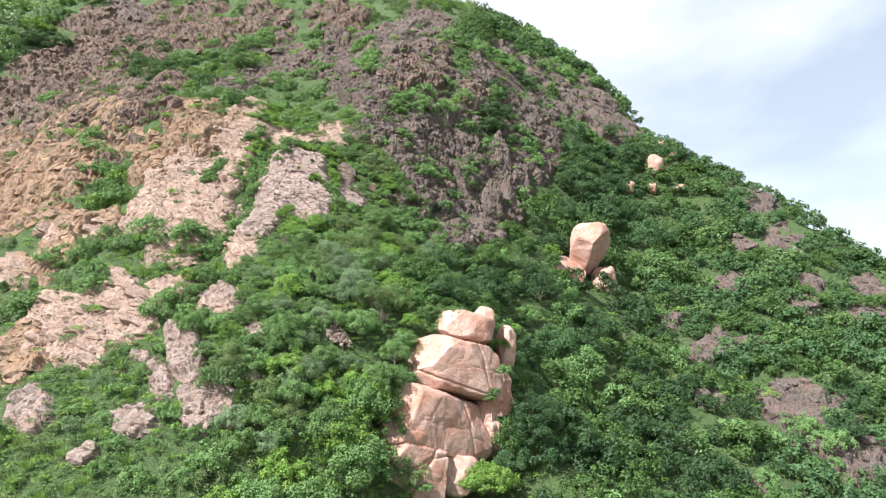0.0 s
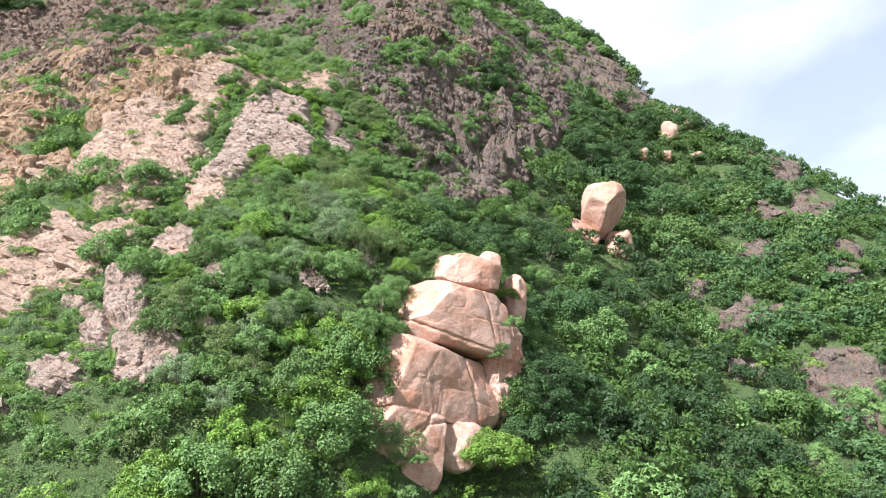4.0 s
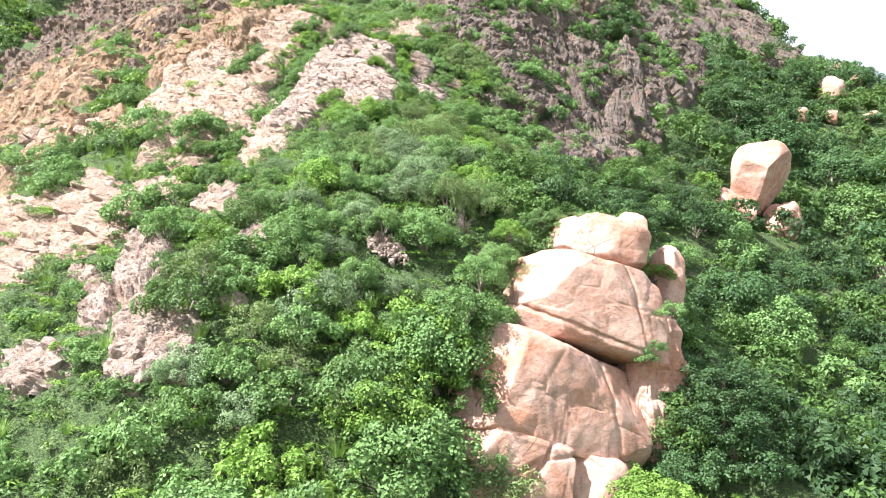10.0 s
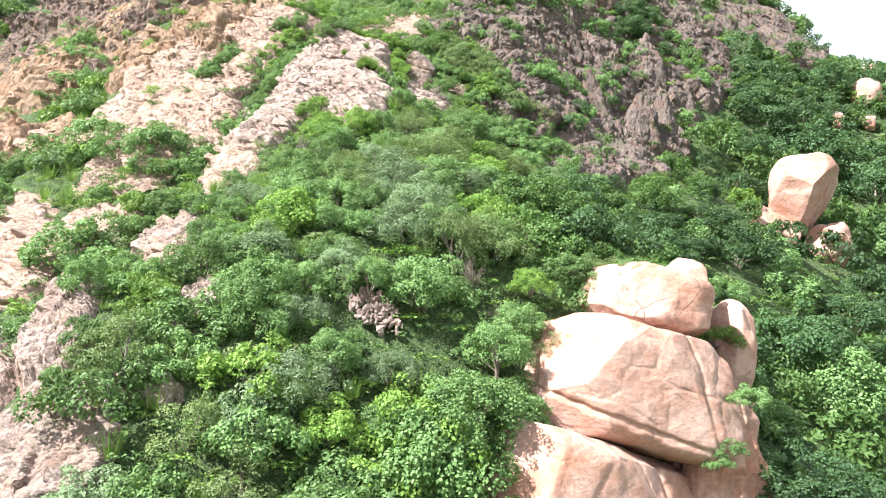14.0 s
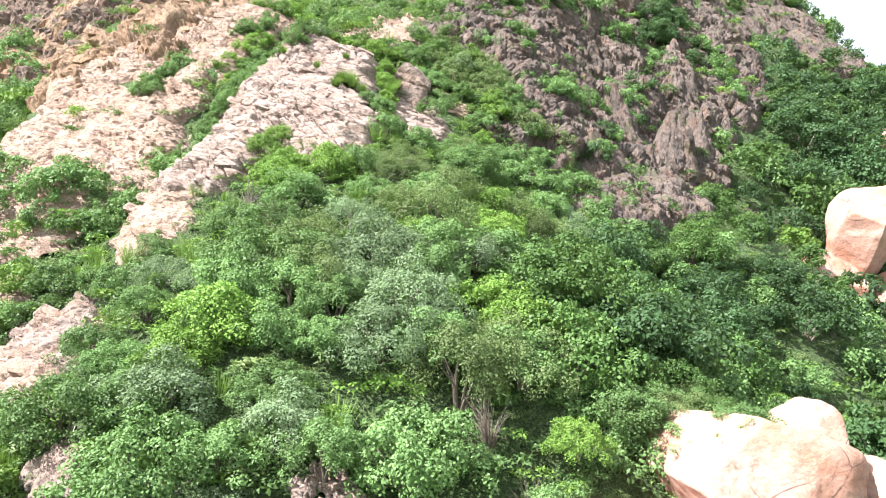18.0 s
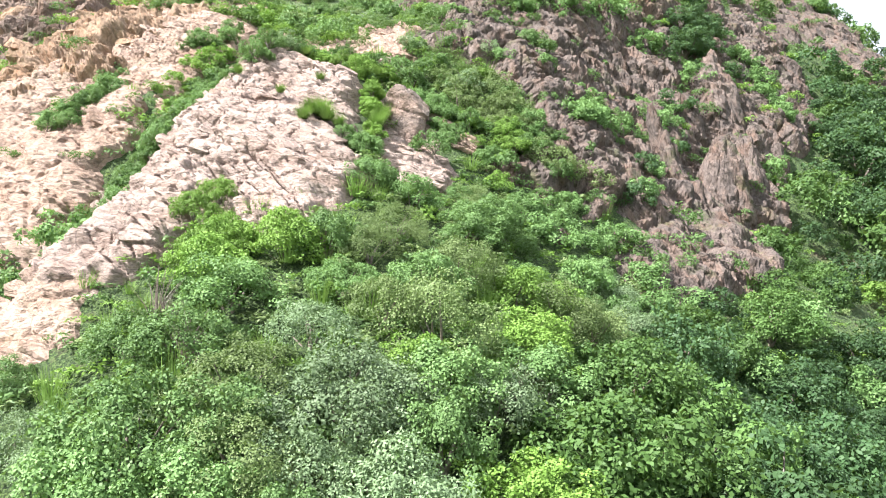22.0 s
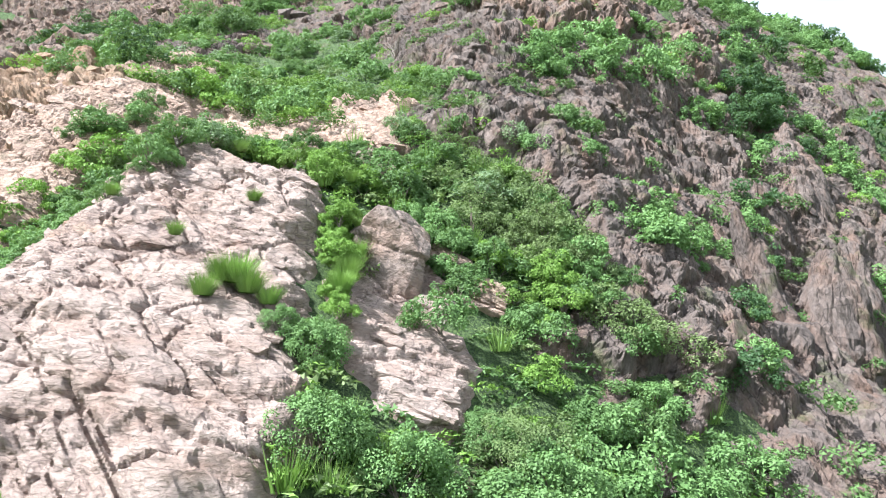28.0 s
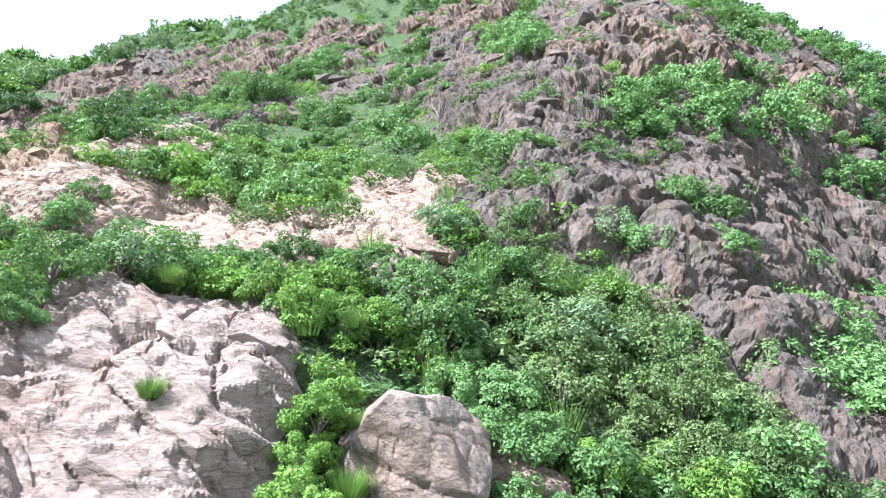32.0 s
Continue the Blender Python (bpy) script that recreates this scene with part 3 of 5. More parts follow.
TREES_UPPER = [
    ("green", -10.4, 62.7, 0.8),
    ("green", -5.1, 60.7, 0.8),
    ("green", -4.4, 60.2, 0.8),
    ("green", -4.0, 59.7, 0.8),
    ("olive", -5.8, 61.3, 0.7),
    ("lime", -6.6, 58.0, 0.7),
    ("green", -5.7, 57.8, 0.7),
    ("green", -5.0, 58.3, 0.6),
    ("green", -7.1, 59.2, 0.7),
    ("green", -8.2, 62.0, 0.7),
    ("olive", -6.7, 61.6, 0.8),
    ("green", -9.3, 65.8, 0.6),
    ("green", -6.9, 71.2, 0.9),
    ("green", -5.4, 66.0, 0.8),
    ("green", -2.4, 75.7, 1.6),
    ("green", 0.3, 77.1, 1.4),
    ("dark", 2.0, 74.3, 1.4),
    ("dark", 1.0, 71.2, 1.2),
    ("dark", -0.6, 65.2, 0.9),
    ("dark", -1.1, 62.5, 0.9),
    ("green", -0.3, 73.8, 0.8),
    ("green", 0.2, 80.2, 1.4),
    ("green", -4.7, 77.1, 1.6),
    ("green", -11.9, 78.2, 1.4),
    ("green", -19.3, 78.3, 1.6),
    ("green", -33.5, 87.0, 2.5),
    ("dark", -25.7, 66.6, 1.3),
    ("green", -3.4, 64.8, 1.1),
    ("green", -1.4, 68.0, 1.0),
    ("green", -10.6, 67.2, 0.9),
]
TREES_MIDDLE = [
    ("green", -11.6, 61.4, 0.8),
    ("lime", -11.9, 60.1, 0.8),
    ("green", -9.4, 59.8, 0.8),
    ("green", -8.7, 58.7, 0.7),
    ("lime", -21.3, 64.9, 1.1),
    ("green", -16.6, 64.2, 1.1),
    ("green", -19.2, 65.7, 1.1),
    ("silver", -11.7, 63.2, 0.7),
    ("green", -20.6, 61.4, 0.5),
    ("green", -16.1, 58.6, 1.0),
    ("green", -15.4, 60.1, 0.9),
    ("green", 3.7, 77.6, 1.3),
    ("green", 4.2, 85.8, 1.6),
    ("green", -2.6, 73.3, 0.6),
    ("lime", -8.3, 73.2, 0.9),
    ("green", -17.7, 70.3, 1.2),
    ("green", -10.1, 62.7, 0.7),
    ("green", -10.0, 63.9, 0.6),
    ("olive", -9.1, 62.9, 0.7),
    ("lime", -8.1, 63.3, 0.7),
    ("green", -11.3, 63.7, 0.6),
    ("green", -7.4, 62.3, 0.6),
    ("olive", -6.6, 62.0, 0.6),
    ("green", -5.9, 61.7, 0.6),
    ("green", -9.3, 61.9, 0.7),
    ("olive", -8.3, 61.5, 0.7),
    ("olive", -7.5, 61.4, 0.7),
    ("green", -6.7, 62.7, 0.7),
    ("lime", -8.0, 60.3, 0.7),
    ("green", -9.0, 60.2, 0.6),
]
TREES_EAST = [
    ("lime", -7.0, 60.9, 0.7),
    ("green", -6.0, 62.2, 0.6),
    ("green", -9.2, 59.1, 0.6),
    ("green", -8.5, 59.4, 0.5),
    ("lime", -7.4, 59.6, 0.6),
    ("lime", -6.5, 60.4, 0.7),
    ("olive", -5.5, 61.6, 0.6),
    ("green", -9.7, 60.4, 0.7),
    ("green", -10.6, 61.9, 0.7),
    ("green", -10.9, 61.0, 0.7),
    ("lime", -7.9, 62.6, 0.6),
    ("green", -5.8, 60.3, 0.7),
    ("lime", -6.8, 59.4, 0.6),
    ("green", -4.5, 61.7, 0.7),
    ("silver", -15.8, 58.0, 0.7),
    ("green", -16.0, 56.9, 0.7),
    ("green", -15.5, 59.2, 0.7),
    ("green", -14.7, 60.7, 0.7),
    ("lime", -12.9, 59.6, 0.7),
    ("green", -16.2, 56.1, 0.6),
    ("green", -12.3, 59.9, 0.5),
    ("olive", -19.1, 66.3, 1.3),
    ("green", -17.5, 67.3, 1.3),
    ("green", -19.3, 76.3, 1.5),
    ("lime", -19.4, 64.5, 0.9),
    ("lime", -21.5, 64.9, 0.6),
    ("lime", -11.9, 58.6, 0.5),
    ("lime", -11.6, 57.6, 0.5),
    ("lime", -11.2, 56.6, 0.5),
    ("lime", -11.2, 60.4, 0.5),
]
TREES_PART_1 = [
    ("green", -19.1, 58.4, 1.0),
    ("green", -20.9, 59.5, 0.8),
    ("green", -17.6, 58.4, 0.6),
    ("green", -24.6, 80.5, 1.6),
    ("green", -4.4, 74.2, 1.5),
    ("green", -1.1, 77.2, 1.4),
    ("green", -6.6, 73.5, 1.0),
    ("green", -3.3, 64.9, 1.1),
    ("green", -0.7, 73.1, 0.8),
    ("green", -11.5, 63.4, 0.6),
    ("dark", -35.3, 78.6, 1.6),
    ("green", -28.4, 73.7, 1.1),
    ("green", -2.2, 38.7, 1.7),
    ("lime", -3.4, 36.5, 1.8),
    ("green", -1.7, 40.4, 1.2),
    ("green", -4.8, 34.7, 1.6),
    ("silver", -7.8, 35.1, 1.2),
    ("green", -1.5, 39.1, 1.4),
    ("green", -3.1, 37.1, 1.9),
    ("green", -3.3, 34.3, 2.0),
    ("lime", -1.3, 41.8, 0.8),
    ("green", 6.7, 56.8, 1.0),
    ("green", 10.9, 54.3, 2.4),
    ("dark", 14.6, 61.7, 2.5),
    ("dark", 7.5, 40.9, 2.0),
    ("forest", 11.0, 47.4, 1.7),
    ("dark", 12.3, 77.3, 2.8),
    ("dark", 7.5, 43.9, 2.2),
    ("lime", 4.2, 39.1, 1.8),
    ("dark", -0.1, 47.3, 2.5),
]
TREES_PART_2 = [
    ("forest", -2.7, 46.7, 1.8),
    ("dark", 2.7, 53.8, 2.4),
    ("lime", -3.7, 37.4, 2.0),
    ("green", -5.1, 34.6, 2.0),
    ("green", -3.7, 33.6, 2.2),
    ("green", -5.1, 31.0, 2.3),
    ("green", -8.0, 29.9, 2.1),
    ("silver", -7.2, 36.2, 1.5),
    ("silver", -7.4, 45.0, 1.7),
    ("silver", -5.2, 43.3, 1.3),
    ("silver", -7.2, 39.5, 1.2),
    ("silver", -10.6, 32.6, 1.1),
    ("lime", -12.4, 48.2, 1.0),
    ("green", -19.1, 40.4, 1.7),
    ("green", -18.7, 42.1, 1.3),
    ("dark", 31.7, 99.8, 2.9),
    ("dark", 34.4, 101.8, 1.8),
    ("dark", 15.3, 84.3, 3.7),
    ("dark", 18.4, 83.4, 3.8),
    ("dark", 24.6, 96.8, 3.3),
    ("dark", 23.6, 82.1, 3.9),
    ("green", 22.8, 76.1, 3.6),
    ("green", -9.8, 52.5, 1.0),
    ("green", -7.5, 55.2, 0.7),
    ("olive", -7.0, 55.1, 1.0),
    ("olive", -8.8, 61.1, 1.0),
    ("olive", -7.4, 62.5, 1.0),
    ("lime", -12.9, 27.1, 2.2),
    ("lime", -9.1, 28.4, 1.9),
    ("lime", -9.6, 29.3, 1.5),
]
TREES_PART_3 = [
    ("green", -3.8, 64.1, 1.1),
    ("green", -5.6, 66.1, 0.7),
    ("green", -11.0, 60.7, 1.0),
    ("green", -5.4, 66.2, 0.7),
    ("dark", 0.4, 46.9, 2.3),
    ("green", -6.9, 49.3, 1.2),
    ("silver", -7.2, 45.9, 0.9),
    ("green", -12.6, 45.7, 1.1),
    ("lime", -12.1, 47.7, 1.2),
    ("green", -9.6, 52.6, 0.9),
    ("green", -1.9, 38.7, 1.6),
    ("dark", 10.1, 55.6, 3.1),
    ("dark", 8.5, 60.7, 2.6),
    ("green", 11.6, 54.4, 2.8),
    ("green", -4.6, 39.9, 1.7),
    ("forest", -2.0, 47.0, 2.1),
    ("dark", 19.2, 87.7, 3.3),
    ("dark", 7.5, 44.6, 1.9),
    ("lime", 5.6, 53.9, 1.1),
    ("green", -7.5, 71.5, 1.0),
    ("green", -12.4, 79.7, 1.2),
    ("lime", -23.1, 64.1, 0.5),
    ("green", -20.2, 60.6, 0.6),
    ("green", -45.2, 88.4, 1.7),
]
LABELS = {
    "slab": "pale pink slab of broken, layered rock on the slope",
    "pale": "rosy weathered rock outcrop among low green shrubs",
    "tan": "tan craggy rock outcrop with rusty stains on the slope",
    "brown": "brown rugged crag rising out of the green slope",
    "dark": "purple-grey jointed cliff rock with plants in its cracks",
    "grey": "grey-pink angular rock outcrop among grass and shrubs",
    "pink": "salmon granite rock showing through the shrubs",
}
# lift, relief, size of the faces, stretch of the faces, joint depth, tilt of the faces
BUILD = {
    "slab": (0.5, 0.30, 1.4, (0.55, 0.75, 2.1), 0.12, 0.42), "pale": (0.45, 0.32, 1.3, (0.6, 0.8, 2.2), 0.07, 0.34),
    "tan": (0.7, 0.50, 1.5, (1.1, 1.1, 0.85), 0.12, 0.5), "brown": (0.9, 0.62, 1.7, (1.1, 1.1, 0.85), 0.14, 0.5),
    "dark": (0.6, 0.44, 1.6, (0.95, 0.95, 0.9), 0.12, 0.45), "grey": (0.6, 0.42, 1.3, (0.8, 0.9, 1.5), 0.08, 0.4), "pink": (0.4, 0.2, 1.4, (1, 1, 1), 0.05, 0.3),
}
BED = np.array(Euler((0.5, 0.42, 0.35)).to_matrix())


def relief(p, kind, salt):
    lift, rough, size, stretch, joint, tilt = BUILD[kind]
    bedded = kind in ("slab", "pale", "grey")
    q = p @ BED if bedded else p
    q = q * np.array(stretch) / size
    wob = 0.06 if bedded else 0.10
    q = q + wob * np.stack([soft_noise(p / 1.7, 31), soft_noise(p / 1.7, 32), soft_noise(p / 1.7, 33)], -1)
    fall = 5.0 if bedded else 4.5
    a, e1 = plates(q * 0.4, salt, tilt, fall)
    b, e2 = plates(q + 7.3, salt + 11, tilt, fall)
    c, _ = plates(q * 2.4, salt + 23, tilt, fall)
    d, _ = plates(q * 5.3, salt + 37, tilt, fall)
    fine = 0.75 if kind == "pale" else 1.0
    out = rough * ((0.7 if bedded else 1.2) * a + (0.65 if bedded else 0.85) * b + fine * (0.5 * c + 0.26 * d) + (0.05 if bedded else 0.10) * cloudy(p / 0.9, 3, salt + 7))
    if not bedded:
        rib = 1 - np.abs(soft_noise(p * np.array((0.26, 0.2, 0.06)) + 0.3 * soft_noise(p / 4, 77)[:, None], 71))
        groove = 1 - np.abs(soft_noise(p * np.array((0.8, 0.7, 0.16)) + 0.4 * soft_noise(p / 2, 78)[:, None], 72))
        out = out + 0.8 * (rib - 0.72) + 0.15 * (groove - 0.7)
    return out - joint * np.exp(-e2 / 0.06) - 1.6 * joint * np.exp(-e1 / 0.03)


def outcrop(kind, cx, cy, ux, uy, vx, vy, away, salt):
    """A patch of bare rock that stands out of the slope, its rim buried."""
    res = min(max(away * 0.0045, 0.042), 0.5)
    nu = int(min(max(2.6 * math.hypot(ux, uy) / res, 14), 260 if kind == "slab" else 190))
    nv = int(min(max(3.6 * math.hypot(vx, vy) / res, 14), 480 if kind == "slab" else 280))
    s, r = np.meshgrid(np.linspace(-1.15, 1.15, nu), np.linspace(-1.15, 1.15, nv))
    s, r = s.ravel(), r.ravel()
    x, y = cx + s * ux + r * vx, cy + s * uy + r * vy
    p = np.stack([x, y, height(x, y)], -1)
    n = slope_normal(x, y)
    wide = max(math.hypot(ux, uy), math.hypot(vx, vy))
    edge = 1 - (np.abs(s) ** 2.2 + np.abs(r) ** 2.2) + 0.6 * cloudy(p / (0.45 * wide), 3, salt + 40)
    rise = np.clip(edge / 0.6, -1.2, 1)
    lift = BUILD[kind][0] * min(1.0, 0.35 + wide / 8)
    amp = np.clip((edge + 0.25) / 0.45, 0, 1) * min(1.0, 0.3 + wide / 6)
    d = lift * (np.where(rise > 0, rise * (2 - rise), rise) - 0.25) + amp * relief(p, kind, salt)
    d = np.where(edge > 0.3, np.maximum(d, 0.02), d)
    p = p + n * d[:, None]
    faces = grid_faces(nu, nv)
    faces = faces[(rise[faces] > -0.9).any(1)]
    used = np.unique(faces)
    index = np.zeros(len(p), np.int32)
    index[used] = np.arange(len(used))
    ob = new("rock_outcrop")
    ob.location = (cx, cy, float(height(cx, cy)))
    body = new("bedrock", mesh_from("bedrock", p[used] - np.array(ob.location), index[faces], ROCK[kind]))
    body.parent = ob
    # broken blocks that stand out of it
    pick = np.random.default_rng(salt)
    inside = np.flatnonzero((edge > 0.25) & (np.abs(s) < 0.8) & (np.abs(r) < 0.8))
    size = min(max(0.016 * away, 0.22), 0.75)
    loose = {"slab": 40, "pale": 10}.get(kind, 0)
    for k in pick.choice(inside, min(len(inside), loose + int(3 + 1.0 * wide)), replace=False) if len(inside) else ():
        block = new("rock_block", blocks[kind][int(pick.integers(5))])
        block.parent = ob
        g = size * pick.uniform(0.5, 1.5)
        lean = Vector(n[k]).to_track_quat("Z", "Y").to_matrix().to_4x4()
        if kind in ("slab", "pale", "grey"):
            lean = Matrix(BED).to_4x4()
        spin = Euler(pick.uniform(-0.2, 0.2, 3)).to_matrix().to_4x4()
        block.matrix_local = Matrix.Translation(p[k] - np.array(ob.location) - n[k] * 0.3 * g) @ lean @ spin @ Matrix.Diagonal((g * 1.9, g * 1.3, g * 0.6, 1) if loose else (g * 1.3, g, g * 0.9, 1))
    return tagged(ob, LABELS[kind], "rock outcrop", "outcrops of the mountainside")


def chipped_block(name, seed, material):
    """An angular block: the hull of chance points on a box."""
    pick = np.random.default_rng(seed)
    bm = bmesh.new()
    for q in pick.uniform(-1, 1, (18, 3)):
        q = q / np.abs(q).max() * pick.uniform(0.8, 1.0)
        bm.verts.new(q * (0.75, 0.75, 0.75))
    hull = bmesh.ops.convex_hull(bm, input=bm.verts)
    bmesh.ops.delete(bm, geom=[v for v in hull["geom_interior"] if isinstance(v, bmesh.types.BMVert)], context="VERTS")
    me = bpy.data.meshes.new(name)
    bm.to_mesh(me)
    bm.free()
    me.materials.append(material)
    return me


blocks = {kind: [chipped_block("rock_block", 10 * k + len(kind), ROCK[kind]) for k in range(5)] for kind in ROCK}


CRAGS = CRAGS_WEST + CRAGS_CORNER + CRAGS_HIGH + CRAGS_EAST + CRAGS_UPPER + CRAGS_SUMMIT + CRAGS_NEAR
for k, row in enumerate(CRAGS):
    outcrop(*row, salt=100 + 37 * k)


# ---- boulders and pinnacles ----
def cube_sphere(n):
    verts, faces = [], []
    for axis in range(3):
        for side in (-1, 1):
            a, b = np.meshgrid(np.linspace(-1, 1, n + 1), np.linspace(-1, 1, n + 1))
            p = np.zeros((a.size, 3))
            p[:, axis], p[:, (axis + 1) % 3], p[:, (axis + 2) % 3] = side, a.ravel() * side, b.ravel()
            faces.append(grid_faces(n + 1, n + 1) + sum(len(v) for v in verts))
            verts.append(p)
    return np.concatenate(verts), np.concatenate(faces)


def weld(name, verts, faces, material, smooth=True):
    me = mesh_from(name, verts, faces, material, smooth)
    bm = bmesh.new()
    bm.from_mesh(me)
    bmesh.ops.remove_doubles(bm, verts=bm.verts, dist=1e-4)
    bm.to_mesh(me)
    bm.free()
    return me


def boulder(name, place, half, turns, kind, label, square=3.0, wear=0.16, n=26, salt=1, group="", rough=0.0, cuts=14, planes=(), cracks=()):
    """A rounded block: a softened box, worn by broad dents, with faint facets and seams."""
    c, faces = cube_sphere(n)
    c = np.tan(c * 0.72) / np.tan(0.72)
    r = (np.abs(c) ** square).sum(1) ** (1 / square)
    p = c / r[:, None] * np.array(half)
    out = p / np.linalg.norm(p, axis=1, keepdims=True)
    size = min(half)
    pick = np.random.default_rng(salt + 5)
    for normal in unit(pick.normal(size=(cuts, 3))):
        reach = p @ normal
        p = p - np.maximum(0, reach - reach.max() * pick.uniform(0.74, 0.95))[:, None] * normal
    back = pose(0, 0, 0, *turns).to_3x3().transposed()
    for normal, share in planes:
        normal = np.array(back @ Vector(normal).normalized())
        reach = p @ normal
        p = p - 0.94 * np.maximum(0, reach - reach.max() * share)[:, None] * normal
    p = p + out * (wear * size * cloudy(p / (0.9 * size) + salt * 3.1, 4, salt))[:, None]
    f, e = plates(p / (0.9 * size) + salt, salt + 3, 0.4, 2.4)
    p = p + out * ((0.05 + rough) * size * f - 0.015 * size * np.exp(-e / 0.03))[:, None]
    if rough:
        f, e = plates(p * np.array((1.2, 1.2, 0.6)) / (0.4 * size), salt + 9, 0.6, 2.8)
        p = p + out * (0.5 * rough * size * f)[:, None]
    for normal, at, depth in cracks:
        normal = np.array(back @ Vector(normal).normalized())
        gap = p @ normal - at + 0.10 * cloudy(p / 0.8, 3, salt + 15)
        p = p - out * (depth * np.exp(-((gap / 0.07) ** 2)) + 0.3 * depth * (gap < 0) * np.exp(gap / 0.8))[:, None]
    ob = new(name, weld(name, p, faces, ROCK[kind], not rough))
    ob.matrix_world = pose(*place, *turns)
    return tagged(ob, label, "boulder" if name == "boulder" else "rock pinnacle", group)


STACK = "boulder pile"
PILE_TURN = 27
boulder("boulder", (2.35, 43.0, 40.5), (1.85, 1.9, 1.06), (-6, 16, PILE_TURN), "pink", "rounded salmon granite cap boulder on the pile", 6.0, 0.05, 48, 11, STACK, cuts=6, planes=[((-0.35, -0.55, 0.75), 0.72), ((0.2, -0.9, 0.3), 0.82)])
boulder("boulder", (3.7, 43.8, 41.0), (0.65, 1.1, 1.05), (-10, 10, PILE_TURN), "pink", "upright salmon lobe beside the cap boulder", 3.2, 0.08, 24, 12, STACK)
boulder("boulder", (1.7, 41.55, 37.75), (3.15, 2.4, 1.86), (-6, 15, PILE_TURN), "pink", "broad salmon granite boulder overhanging a dark crack", 7.0, 0.035, 88, 13, STACK, cuts=6, planes=[((-0.35, -0.65, 0.68), 0.74), ((-0.2, -0.95, -0.3), 0.86), ((0.75, -0.6, 0.3), 0.8)], cracks=[((-0.32, -0.1, -0.95), 0.95, 0.10), ((0.9, 0.35, 0.2), 1.7, 0.06)])
boulder("boulder", (0.35, 39.6, 34.3), (4.0, 2.6, 2.08), (-8, 16, PILE_TURN), "pink", "large smooth orange-pink boulder under the crack", 7.0, 0.035, 88, 14, STACK, cuts=6, planes=[((-0.3, -0.85, 0.42), 0.76), ((0.6, -0.8, 0.05), 0.8)], cracks=[((0.85, -0.1, 0.5), -1.3, 0.05), ((0.9, 0.3, 0.1), 2.3, 0.09)])
boulder("boulder", (-1.3, 37.5, 31.3), (2.5, 2.3, 2.0), (-14, 18, PILE_TURN), "pink", "split pale salmon boulder at the foot of the pile", 6.0, 0.05, 72, 15, STACK, cuts=6, planes=[((-0.3, -0.7, 0.62), 0.72), ((0.5, -0.85, 0.1), 0.8)], cracks=[((0.8, 0.1, -0.55), 0.9, 0.22), ((-0.3, 0.1, 0.95), 0.4, 0.12)])
boulder("boulder", (1.9, 38.8, 31.2), (1.3, 1.6, 1.4), (-10, 24, PILE_TURN), "pink", "low salmon boulder wedged under the pile", 3.4, 0.10, 26, 18, STACK)
boulder("boulder", (4.35, 42.0, 34.3), (1.25, 1.7, 3.0), (-4, 6, PILE_TURN), "pink", "cracked rosy column of rock beside the boulders", 3.4, 0.10, 60, 16, STACK, 0.2)
boulder("boulder", (5.35, 44.3, 38.9), (0.6, 1.0, 1.8), (0, 6, PILE_TURN), "pink", "tall rounded pink boulder behind the pile", 3.0, 0.10, 24, 17, STACK)
KNOB = "boulders of the balanced knob"
boulder("boulder", (15.2, 71.0, 49.4), (2.3, 2.2, 3.1), (-8, 8, 24), "pink", "upright salmon boulder with a hollowed front face, standing on rocks", 2.7, 0.06, 44, 21, KNOB, 0.0, 5, [((0.72, -0.5, -0.5), 0.34), ((-0.45, -0.8, -0.3), 0.62), ((-0.3, -0.5, 0.8), 0.86)])
boulder("boulder", (16.1, 71.2, 45.3), (0.85, 1.2, 1.9), (4, 14, 40), "pink", "narrow pink foot rock under the upright boulder", 2.8, 0.14, 22, 22, KNOB)
boulder("boulder", (12.5, 69.9, 46.5), (2.2, 1.3, 1.3), (-20, 34, 5), "pink", "tilted pale pink boulder leaning at the knob", 2.8, 0.14, 22, 23, KNOB)
boulder("boulder", (16.9, 70.8, 45.6), (0.9, 1.2, 1.8), (0, -8, 10), "pink", "small reddish boulder at the knob's side", 2.8, 0.14, 18, 24, KNOB)
for k, (x, y, z, a, b) in enumerate([(28.4, 96.2, 62.4, 1.5, 1.5), (31.5, 103.5, 67.0, 1.2, 0.8), (32.5, 100.5, 64.9, 1.0, 0.7), (31.0, 93.0, 59.6, 1.1, 0.6), (34.8, 108.0, 70.0, 1.3, 0.9), (23.5, 90.5, 58.6, 0.9, 1.0), (27.0, 92.0, 58.9, 0.8, 0.9)]):
    z = float(height(x, y)) + 0.6 * b
    boulder("boulder", (x, y, z), (a, a * 0.9, b), (0, 12, 20 + 40 * k), "pink", "salmon boulder among shrubs on the far spur", 2.6, 0.15, 12, 40 + k, "boulders on the far spur")


